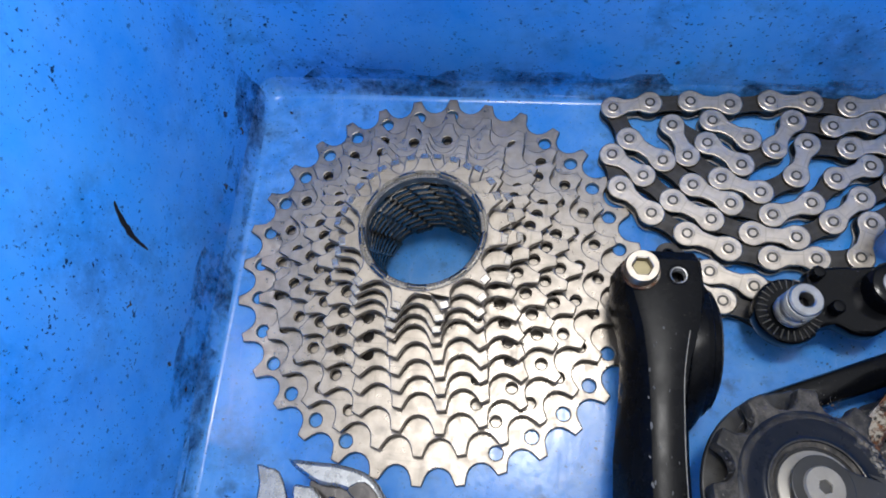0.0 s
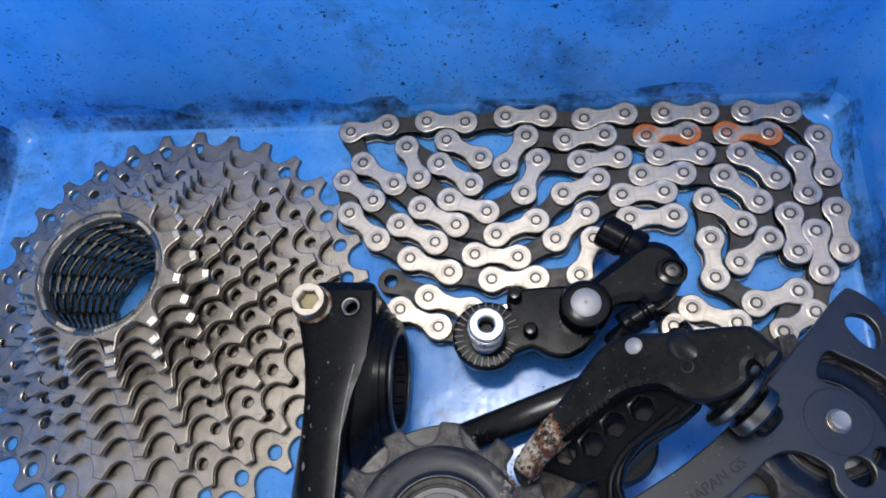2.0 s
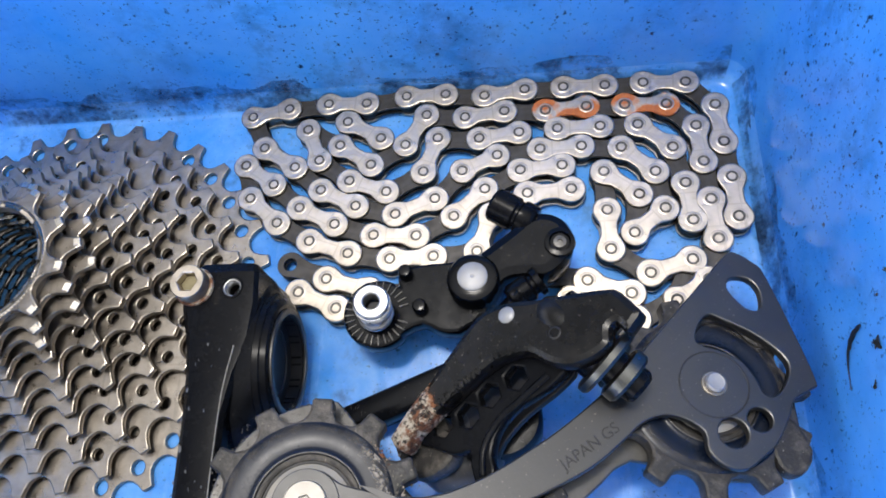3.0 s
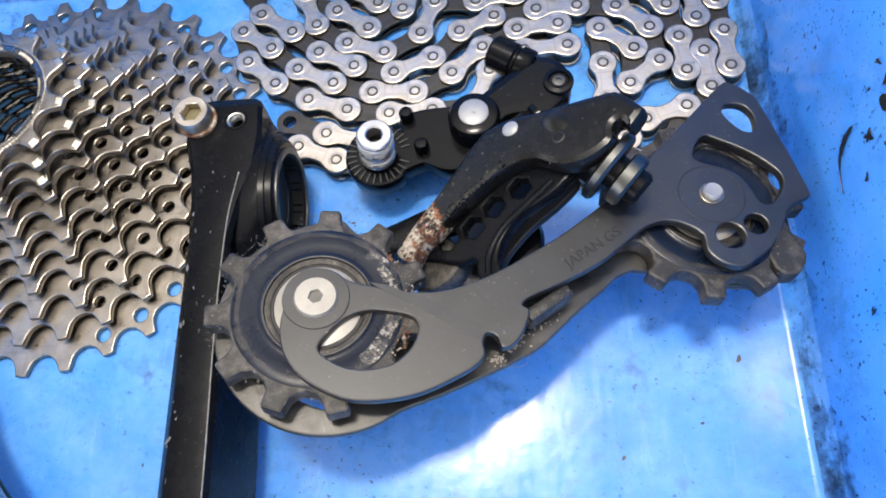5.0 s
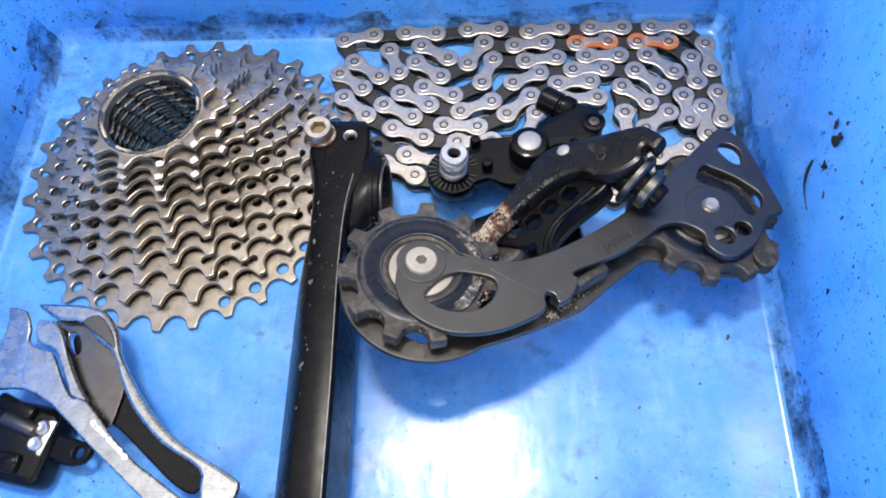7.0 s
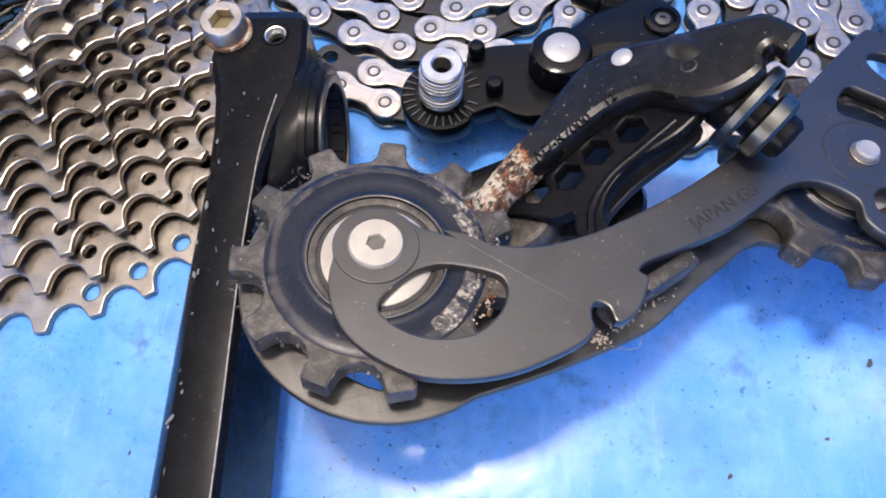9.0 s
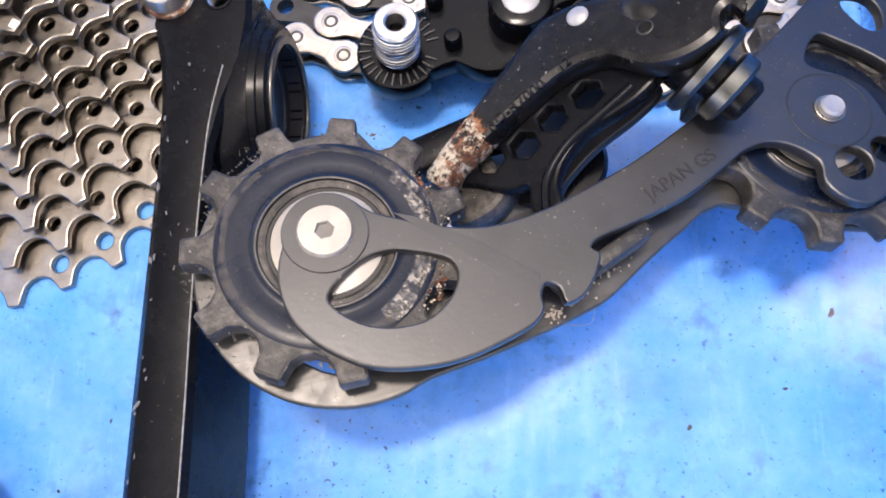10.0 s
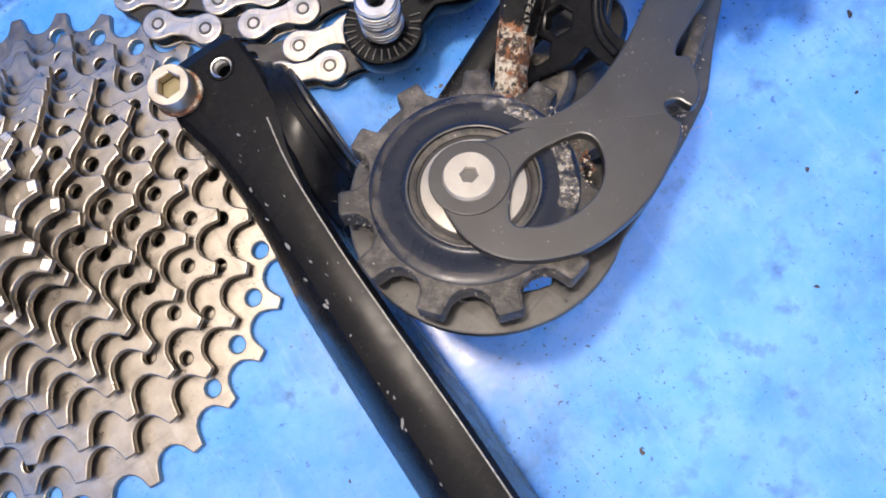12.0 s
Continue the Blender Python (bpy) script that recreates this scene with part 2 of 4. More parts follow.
def plate(outlines, thick, bevel=0.3, smooth=30):
    """A flat plate in mm with holes: the first outline is the rim, the rest are holes. Its middle lies at z = 0."""
    c = bpy.data.curves.new("plate", "CURVE")
    c.dimensions, c.fill_mode = "2D", "BOTH"
    c.extrude, c.bevel_depth, c.bevel_resolution = max(thick / 2 - bevel, 0.01) * MM, bevel * MM, 1
    c.offset = -bevel * MM
    for line in outlines:
        s = c.splines.new("POLY")
        s.points.add(len(line) - 1)
        for p, (x, y) in zip(s.points, line):
            p.co = (x * MM, y * MM, 0, 1)
        s.use_cyclic_u = True
    ob = bpy.data.objects.new("plate", c)
    mesh = bpy.data.meshes.new_from_object(ob)
    mesh.materials.clear()
    bpy.data.objects.remove(ob)
    bm = bmesh.new()
    bm.from_mesh(mesh)
    bmesh.ops.remove_doubles(bm, verts=bm.verts, dist=1e-6)
    bm.to_mesh(mesh)
    bm.free()
    finish(mesh, smooth)
    for p in mesh.polygons:
        if abs(p.normal.z) > 0.99:
            p.use_smooth = False
    return mesh


def rod(points, radius, closed=False, res=3):
    """A round bar along points, in mm."""
    c = bpy.data.curves.new("rod", "CURVE")
    c.dimensions, c.bevel_depth, c.bevel_resolution, c.use_fill_caps = "3D", radius * MM, res, True
    s = c.splines.new("POLY")
    s.points.add(len(points) - 1)
    for p, co in zip(s.points, points):
        p.co = (*(v * MM for v in co), 1)
    s.use_cyclic_u = closed
    ob = bpy.data.objects.new("rod", c)
    mesh = bpy.data.meshes.new_from_object(ob)
    mesh.materials.clear()
    bpy.data.objects.remove(ob)
    return finish(mesh, 50)


def curved(points, steps=4, closed=True):
    """A smooth line through the points."""
    n, out = len(points), []
    for i in range(n if closed else n - 1):
        p0, p1, p2, p3 = (points[(i + k) % n] if closed else points[min(max(i + k, 0), n - 1)] for k in (-1, 0, 1, 2))
        for s in range(steps):
            t = s / steps
            out.append(tuple(0.5 * (2 * b + (c - a) * t + (2 * a - 5 * b + 4 * c - d) * t * t + (3 * b - a - 3 * c + d) * t**3)
                             for a, b, c, d in zip(p0, p1, p2, p3)))
    if not closed:
        out.append(tuple(points[-1]))
    return out


def ring(r, n=24, at=(0, 0), turn=0.0):
    return [(at[0] + r * math.cos(turn + 2 * math.pi * i / n), at[1] + r * math.sin(turn + 2 * math.pi * i / n)) for i in range(n)]


def lathe(profile, n=32):
    """A turned body: (radius, height) pairs from the bottom's middle to the top's."""
    bm = bmesh.new()
    loops = []
    for r, z in profile:
        if r < 1e-6:
            loops.append([bm.verts.new((0, 0, z))])
        else:
            loops.append([bm.verts.new((*p, z)) for p in ring(r, n)])
    for a, b in zip(loops, loops[1:]):
        for i in range(n):
            k = (i + 1) % n
            if len(a) == 1 and len(b) == 1:
                continue
            if len(a) == 1:
                bm.faces.new((a[0], b[i], b[k]))
            elif len(b) == 1:
                bm.faces.new((a[i], a[k], b[0]))
            else:
                bm.faces.new((a[i], a[k], b[k], b[i]))
    return bm


def loft(sections, caps=True):
    """A skin over rings of points with the same count."""
    bm = bmesh.new()
    loops = [[bm.verts.new(p) for p in s] for s in sections]
    n = len(loops[0])
    for a, b in zip(loops, loops[1:]):
        for i in range(n):
            bm.faces.new((a[i], a[(i + 1) % n], b[(i + 1) % n], b[i]))
    if caps:
        bm.faces.new(loops[0])
        bm.faces.new(loops[-1])
    return bm


def block(x, y, z, bevel=1.0, segments=2):
    bm = bmesh.new()
    bmesh.ops.create_cube(bm, size=1)
    bmesh.ops.scale(bm, vec=(x, y, z), verts=bm.verts)
    bmesh.ops.bevel(bm, geom=bm.edges[:], offset=bevel, segments=segments, affect="EDGES", profile=0.5)
    return bm


def socket_bolt(parent, name, m, r, h, hole, material, label=""):
    """A bolt head with a hexagon socket, standing on its frame's xy plane."""
    bm = bmesh.new()
    rim, hexa = ring(r, 24), ring(hole, 24)
    hexa = []
    for i in range(24):
        a = 2 * math.pi * i / 24
        k = hole * math.cos(math.pi / 6) / math.cos((a % (math.pi / 3)) - math.pi / 6)
        hexa.append((k * math.cos(a), k * math.sin(a)))
    grow = lambda pts, k: [(x * k, y * k) for x, y in pts]
    rows = [(rim, 0), (rim, h - 0.6), (grow(rim, 0.93), h), (grow(hexa, 1.12), h), (hexa, h - 0.3), (hexa, h * 0.25)]
    loops = [[bm.verts.new((*p, z)) for p in pts] for pts, z in rows]
    for a, b in zip(loops, loops[1:]):
        for i in range(24):
            bm.faces.new((a[i], a[(i + 1) % 24], b[(i + 1) % 24], b[i]))
    bm.faces.new(loops[-1])
    bm.faces.new(loops[0])
    return part(name, bm, material, parent, label, m)


def writing(text, size, depth, m, parent, material, name="lettering", label=""):
    c = bpy.data.curves.new("letters", "FONT")
    c.body, c.size, c.extrude = text, size * MM, depth * MM
    ob = bpy.data.objects.new("letters", c)
    mesh = bpy.data.meshes.new_from_object(ob)
    mesh.materials.clear()
    bpy.data.objects.remove(ob)
    return part(name, mesh, material, parent, label, m)


# ---- the tray and what it stands on ----
def rounded_loop(x0, x1, y0, y1, r, z, n=6):
    out = []
    for cx, cy, a in ((x1 - r, y1 - r, 0), (x0 + r, y1 - r, 90), (x0 + r, y0 + r, 180), (x1 - r, y0 + r, 270)):
        for i in range(n + 1):
            t = radians(a + 90 * i / n)
            out.append((cx + r * math.cos(t), cy + r * math.sin(t), z))
    return out


def build_tray():
    x0, x1, y0, y1 = -74, 218, -255, 175.5
    rows = [(-90, 0, 20), (-40, 0, 12), (-9.5, 0, 4), (-8.3, 0.15, 4), (-7.2, 0.8, 4.5), (-6.2, 2.2, 5), (-5.3, 4.2, 5.5), (-4.6, 7, 6),
            (-3.6, 14, 8), (-0.8, 45, 12), (5, 100, 16), (6, 118, 17), (7.5, 120, 18), (14, 120, 22), (15, 118, 22), (15, 112, 22),
            (9, 111, 19), (6, 60, 17), (3, 8, 13), (0, 0, 12), (-8, -3, 10)]
    loops = [rounded_loop(x0 - g, x1 + g, y0 - g, y1 + g, r, z) for g, z, r in rows]
    ob = thing("tray", "blue plastic parts tray speckled with black grease", "tray")
    base = loft(loops[:8], False)
    base.verts.ensure_lookup_table()
    base.faces.new(base.verts[:len(loops[0])])
    part("base", base, BLUE_FLOOR, ob, smooth=50)
    part("side_wall", loft(loops[7:12], False), BLUE, ob, smooth=50)
    part("rim", loft(loops[11:17], False), BLUE, ob, smooth=50)
    shell = loft(loops[16:], False)
    shell.verts.ensure_lookup_table()
    shell.faces.new(shell.verts[-len(loops[0]):])
    part("outer_shell", shell, BLUE, ob, smooth=50)
    return ob


tray = build_tray()
table = part("table", block(2200, 1400, 30, 4), TABLE, None, m=mm(70, -40, -18.2))
tagged(table, "plain workshop table top under the tray", "table", kind="structure")


# ---- cassette ----
def sprocket_line(n, phase, short=()):
    """The toothed outline of a sprocket for a half-inch chain."""
    rp = 6.35 / math.sin(math.pi / n)
    out = []
    for i in range(n):
        gap = phase + 2 * math.pi * (i + 0.5) / n
        tooth = phase + 2 * math.pi * (i + 1) / n
        cx, cy = rp * math.cos(gap), rp * math.sin(gap)
        for k in range(7):
            a = gap + math.pi + radians(-68 + 136 * k / 6) * -1
            out.append((cx + 4.25 * math.cos(a), cy + 4.25 * math.sin(a)))
        tip = rp + (0.5 if (i + 1) % n in short else 1.2)
        for d in (-1.45, 1.4):
            out.append((tip * math.cos(tooth + d / tip), tip * math.sin(tooth + d / tip)))
    return out


def bore_line(r=16.9, n=14, turn=0.0):
    """The notched bore: broad lands with short steps between."""
    out = []
    for i in range(n):
        a, w = turn + 2 * math.pi * i / n, 2 * math.pi / n
        low = r - (0.9 if i % 2 else 0)
        for d in (0.04, 0.35, 0.65, 0.96):
            out.append((low * math.cos(a + d * w), low * math.sin(a + d * w)))
    return out


CASSETTE = thing("bicycle_cassette", "loose stack of worn nickel steel bicycle sprockets lying in the tray", "cassette", (0.0012, 0.1002, 0.0))
SPROCKETS = ((32, 11.2), (28, 12.8), (25, 3.3), (22, 0.1), (20, 8.8), (18, 19.4), (16, 9.8), (14, 22.9), (13, 4.6), (12, 14.7), (11, 28.4))
rng = random.Random(4)
for k, (teeth, phase) in enumerate(SPROCKETS):
    z = 1.1 + 3.74 * k
    rp = 6.35 / math.sin(math.pi / teeth)
    ph = radians(phase)
    short = {rng.randrange(teeth) for _ in range(max(2, teeth // 7))}
    lines = [sprocket_line(teeth, ph, short), ring(17.7, 40)]
    if teeth > 13:
        skip = {int(teeth * 0.70 + j) % teeth for j in range(3)} | {int(teeth * 0.18 + j) % teeth for j in range(2)}
        for i in range(teeth):
            if i not in skip and rp - 6.0 > 21:
                a = ph + 2 * math.pi * i / teeth
                lines.append(ring(2.1 if teeth == 32 else 1.65, 12, ((rp - 5.6) * math.cos(a), (rp - 5.6) * math.sin(a))))
    part("sprocket", plate(lines, 1.9, 0.34), SPROCKET, CASSETTE, f"{teeth}-tooth steel sprocket", mm(0, 0, z))
    part("bore_ring", plate([ring(18.1, 48), bore_line(17.0, 18, 0.07 * k)], 3.1, 0.85, 60), BORE, CASSETTE, "notched steel bore ring", mm(0, 0, z + (0.34 if k == 0 else 0)))
    if k < 10:
        above = 6.35 / math.sin(math.pi / SPROCKETS[k + 1][0])
        part("spacer_ring", plate([ring(max(min(above - 6, 21.5), 18.4), 40), ring(17.6, 40)], 1.8, 0.1), SPACER, CASSETTE, "dark spacer ring", mm(0, 0, z + 1.87))
    if teeth < 14:
        for i in range(teeth):
            a = ph + 2 * math.pi * i / teeth
            part("tooth_facet", block(1.9, 2.3, 0.5, 0.15, 1), FACET, CASSETTE, m=mm((rp + 0.2) * math.cos(a), (rp + 0.2) * math.sin(a), z + 0.86, 0, 0, math.degrees(a)) @ pose(0, 0, 0, 0, 11, 0))


def serrated_ring():
    bm = bmesh.new()
    n, loops = 216, []
    for r, z in ((16.0, -2.5), (16.0, 0.2), (16.3, 0.72), (17.4, 0.8), (18.0, 0.62), (18.4, 0.4), (18.5, -0.8)):
        loops.append([bm.verts.new((*p, z - (0.2 if 16.1 < r < 18.1 and i % 2 else 0))) for i, p in enumerate(ring(r, n))])
    for a, b in zip(loops, loops[1:]):
        for i in range(n):
            bm.faces.new((a[i], a[(i + 1) % n], b[(i + 1) % n], b[i]))
    return bm


part("serrated_ring", serrated_ring(), SEAT, CASSETTE, "radially serrated lockring seat", mm(0, 0, 39.0), smooth=20)

# ---- chain ----
def link_line(r, waist):
    """The figure-of-eight outline of a chain plate along x, half-inch pitch."""
    out = []
    for sx in (1, -1):
        for i in range(13):
            a = radians(-118 + 236 * i / 12)
            out.append((sx * (6.35 + r * math.cos(a)), sx * r * math.sin(a)))
        out.append((sx * 2.0, sx * waist))
        out.append((0, sx * waist * 0.96))
        out.append((-sx * 2.0, sx * waist))
    return out


CHAIN = thing("bicycle_chain", "worn silver and black bicycle chain coiled flat in the tray", "chain")
OUTER = plate([link_line(4.3, 2.6)], 1.1, 0.46)
INNER = plate([link_line(4.1, 3.0)], 0.95, 0.2)
PIN_MESH, ROLLER_MESH = bpy.data.meshes.new("pin"), bpy.data.meshes.new("roller")
for mesh, bm in ((PIN_MESH, lathe([(0, 0), (1.75, 0), (1.75, 5.72), (1.6, 5.86), (1.2, 5.86), (1.0, 5.6), (0.45, 5.5), (0, 5.5)], 16)),
                 (ROLLER_MESH, lathe([(0, 1.6), (3.7, 1.6), (3.85, 1.8), (3.85, 4.0), (3.7, 4.2), (0, 4.2)], 16))):
    bmesh.ops.scale(bm, vec=(MM, MM, MM), verts=bm.verts)
    bmesh.ops.recalc_face_normals(bm, faces=bm.faces)
    bm.to_mesh(mesh)
    bm.free()
    finish(mesh, 40)
DISH = bpy.data.meshes.new("dish")
bm = lathe([(1.85, -0.05), (1.9, 0.05), (2.3, 0.06), (2.45, -0.03)], 20)
bmesh.ops.scale(bm, vec=(MM, MM, MM), verts=bm.verts)
bmesh.ops.recalc_face_normals(bm, faces=bm.faces)
bm.to_mesh(DISH)
bm.free()
finish(DISH, 60)
OUTER_RUST = OUTER.copy()
OUTER_RUST.materials.append(ORANGE)


def strand(points, first_outer=True, rusted=()):
    """Links from pin to pin: silver outer plates and dark inner ones by turns."""
    for i, (x, y) in enumerate(points):
        part("pin", PIN_MESH, PIN, CHAIN, m=mm(x, y, 0.0, 0, 0, rng.uniform(0, 90)))
        part("roller", ROLLER_MESH, LINK_IN, CHAIN, m=mm(x, y, 0))
    for i, (a, b) in enumerate(zip(points, points[1:])):
        d = math.hypot(b[0] - a[0], b[1] - a[1])
        if not 10.2 < d < 14.9:
            continue
        m = mm((a[0] + b[0]) / 2, (a[1] + b[1]) / 2, 0, 0, 0, math.degrees(math.atan2(b[1] - a[1], b[0] - a[0])))
        k = d / 12.7
        if (i % 2 == 0) == first_outer:
            for z in (0.55, 5.15):
                mesh, stuff = (OUTER_RUST, ORANGE) if i in rusted and z > 3 else (OUTER, LINK_OUT)
                part("outer_plate", mesh, stuff, CHAIN, "rust-stained outer plate" if i in rusted and z > 3 else "", m @ mm(0, 0, z) @ Matrix.Diagonal((k, 1, 1, 1)))
            for x, y in (a, b):
                part("plate_dish", DISH, LINK_OUT, CHAIN, m=mm(x, y, 5.68))
        else:
            for z in (1.62, 4.08):
                part("inner_plate", INNER, LINK_IN, CHAIN, m=m @ mm(0, 0, z) @ Matrix.Diagonal((k, 1, 1, 1)))


# the coil, strand by strand
strand([(144.1, 150.5), (131.7, 149.2), (118.7, 150.2), (114.3, 138.5), (102.9, 132.3), (91.0, 136.7), (80.7, 144.6), (76.1, 156.1), (87.2, 149.6), (97.6, 142.0), (108.4, 148.4), (115.0, 158.9), (127.3, 157.2), (139.7, 158.5), (152.5, 157.8), (165.1, 158.3), (176.7, 158.0), (189.1, 157.4), (196.9, 149.2), (197.7, 137.0), (198.3, 124.7), (198.8, 112.3), (194.8, 100.3), (185.7, 94.6), (191.1, 106.4), (179.4, 102.8), (169.1, 110.4), (168.9, 122.7), (168.8, 135.3), (178.4, 127.3)], True, (14, 16))
strand([(178.4, 127.3), (176.1, 115.2), (185.4, 122.5), (183.7, 134.5), (174.5, 143.2), (162.8, 144.4), (150.3, 144.2), (137.2, 142.9), (126.4, 138.1), (118.1, 129.1), (106.0, 124.5), (93.5, 127.9), (82.0, 134.0), (72.8, 142.6), (62.0, 150.3), (56.7, 162.3), (69.0, 164.6), (82.3, 165.5), (95.1, 164.8), (108.3, 166.4), (121.0, 166.2), (133.5, 164.7), (146.3, 166.1), (158.4, 166.0), (171.2, 165.6), (182.9, 165.6), (195.6, 164.9), (203.3, 156.1), (204.2, 143.2)], False, ())
strand([(204.2, 143.2), (204.9, 131.5), (205.2, 118.9), (192.6, 118.4), (191.8, 130.3), (189.5, 142.3), (180.0, 150.8), (168.8, 151.0), (155.9, 151.1), (156.7, 138.2), (144.1, 137.3), (133.3, 131.5), (123.9, 122.9), (112.6, 117.1), (99.6, 117.9), (87.2, 122.1), (75.6, 128.2), (66.4, 136.8), (56.4, 144.2), (59.2, 132.3), (68.8, 123.4), (79.7, 116.8), (92.0, 112.3), (104.9, 110.0), (117.9, 110.3), (130.8, 111.3), (135.2, 122.9), (146.0, 129.4), (159.0, 130.1)], False, ())
strand([(89.2, 158.2), (100.4, 151.4)])
strand([(86.0, 104.4), (98.9, 100.4), (111.0, 99.0), (123.0, 97.5)])
strand([(77.7, 100.5), (89.5, 95.2), (101.5, 91.5)])
EYED = plate([link_line(4.1, 3.0), ring(2.0, 16, (-6.35, 0))], 0.95, 0.2)
for z in (1.62, 4.08):
    part("inner_plate", EYED, LINK_IN, CHAIN, "dark end plate with an open eye", mm(79.85, 107.2, z, 0, 0, -23.4))
strand([(173.7, 97.0), (161.9, 101.2), (150.0, 104.5)])
strand([(166.4, 91.9), (156.5, 95.9)])
strand([(185.7, 94.6), (174.5, 89.5), (162.5, 87.0)], False)

# ---- crank arm, lying on its edge ----
CRANK = thing("crank_arm", "black alloy bicycle crank arm with scuffed edges lying on its side", "crank arm", (0.066, 0.03, 0.0))


def crank_body():
    """Rings across the arm, from the clamp end to the pedal end: y, left x, right x, top z."""
    rows = []
    for y, l, r, top, low in ((70, -4, 8, 30, 6), (69.2, -7, 10.0, 33.6, 3), (66.5, -9.0, 11.0, 34.9, 1.2), (58, -9.6, 11.6, 35, 0.6), (48, -7.0, 10.8, 35, 0.6),
                              (40, -6.0, 8.2, 35, 1.5), (30, -5.4, 6.4, 35, 3), (15, -5.2, 6.3, 35, 4), (0, -5.0, 6.8, 35.2, 4.5), (-25, -4.6, 7.8, 35.4, 4.5),
                              (-60, -4.2, 8.4, 35, 4), (-95, -4.0, 8.6, 34, 2.5), (-112, -4.0, 8.6, 33, 1.5), (-122, -3.6, 8.2, 30, 5), (-126, -2, 7, 25, 10)):
        e, u = 1.6, 1.1 * min(max((y - 26) / 18, 0), 1) - 0.3
        o = 3.2 * min(max((44 - y) / 30, 0), 1)
        rows.append([(l - o, y, low + 4), (l + 2.5 - o, y, low), (r - 2.5 - max(u, 0), y, low), (r - u, y, low + 3), (r - u, y, (top + low) / 2), (r - 0.2, y, top - e), (r - e * 0.7, y, top - 0.25), (r - 2 * e, y, top),
                     (l + 4.5, y, top), (l + 2.2, y, top - 0.5), (l + 0.4, y, top - 2.4), (l - 1.6 - 0.45 * o, y, top - 9), (l - 2.4 - o, y, (top + low) / 2)])
    return loft(rows)


arm = part("arm", crank_body(), SATIN, CRANK, smooth=24)
arm.data.materials[0] = SATIN
boss = basis((10.3, 46.4, 18.2), (0, 1, 0), (1, 0, 0.0))
swell = [[(rx * math.cos(a), ry * math.sin(a), z) for a in (2 * math.pi * i / 48 for i in range(48))] for rx, ry, z in (
    (26, 16.2, -4.5), (23.5, 16.6, -1.4), (21, 16.8, 0.6), (19.4, 16.8, 1.5), (18.9, 16.6, 1.5), (18.3, 16.4, 2.9), (17.6, 16.2, 3.2), (17.3, 16.0, 3.2), (16.6, 15.8, 4.6), (15.6, 15.2, 5.1), (13.0, 13.0, 5.1), (12.2, 12.2, 4.4), (12.2, 12.2, -1.0))]
part("bore_boss", loft(swell), SATIN, CRANK, "black stepped rim of the axle bore", boss, smooth=24)
part("bore_lip", plate([ring(14.4, 40), ring(12.6, 40)], 1.0, 0.35), WORN, CRANK, "worn bore lip", boss @ mm(0, 0, 5.3))
# Shallow bore floor, near-black in place of the shade of a deep bore.
part("bore_hollow", lathe([(12.2, 4.9), (12.2, 1.5), (9.5, 1.3), (9.3, 0.95), (0, 0.95)], 36), LETTER_AND_HOLLOW, CRANK, "splined axle bore coloured near-black for the shade of depth", boss)
socket_bolt(CRANK, "pinch_bolt", mm(-5.5, 62.6, 34.6), 4.6, 5.0, 2.7, LINK_OUT, "silver pinch bolt with a brassy hexagon socket and rusty collar")
part("bolt_socket", plate([ring(2.6, 6)], 0.3, 0.05), BRASS, CRANK, "brassy socket floor", mm(-5.5, 62.6, 37.0))
part("rusty_collar", plate([ring(5.2, 24), ring(3.0, 24)], 1.2, 0.4), RUST, CRANK, "rusty washer", mm(-5.4, 62.5, 35.4))
cutter = part("cutter", lathe([(0, 3), (2.6, 3), (2.6, -7), (0, -7)], 24), LETTER_AND_HOLLOW, CRANK, "", mm(4.6, 62.2, 35.0))
cut = arm.modifiers.new("bolt_hole", "BOOLEAN")
cut.operation, cut.object = "DIFFERENCE", cutter
bpy.context.view_layer.update()
drilled = bpy.data.meshes.new_from_object(arm.evaluated_get(bpy.context.evaluated_depsgraph_get()))
arm.modifiers.clear()
arm.data = finish(drilled, 24)
bpy.data.objects.remove(cutter)
part("bolt_hole", lathe([(2.58, 0.0), (2.58, -6.5), (0, -6.5)], 24), LETTER_AND_HOLLOW, CRANK, "empty threaded bolt hole", mm(4.6, 62.2, 34.6))
part("hole_rim", plate([ring(3.0, 24), ring(2.45, 24)], 0.5, 0.15), SATIN, CRANK, "", mm(4.6, 62.2, 35.1))
part("thread", rod([(2.25 * math.cos(i * 0.5), 2.25 * math.sin(i * 0.5), -3.5 + i * 0.045) for i in range(72)], 0.32, res=1), SILVER, CRANK, "bright thread in the hole", mm(4.6, 62.2, 35.0))
part("worn_edge", rod(curved([(7.0, 47, 35.0), (5.6, 38, 34.9), (5.1, 30, 34.85), (5.0, 15, 34.85), (5.5, 0, 35.05), (6.5, -25, 35.25), (7.1, -60, 34.85)], 5, False), 0.17, res=1), EDGE, CRANK, "worn edge", None)
nicks = random.Random(12)
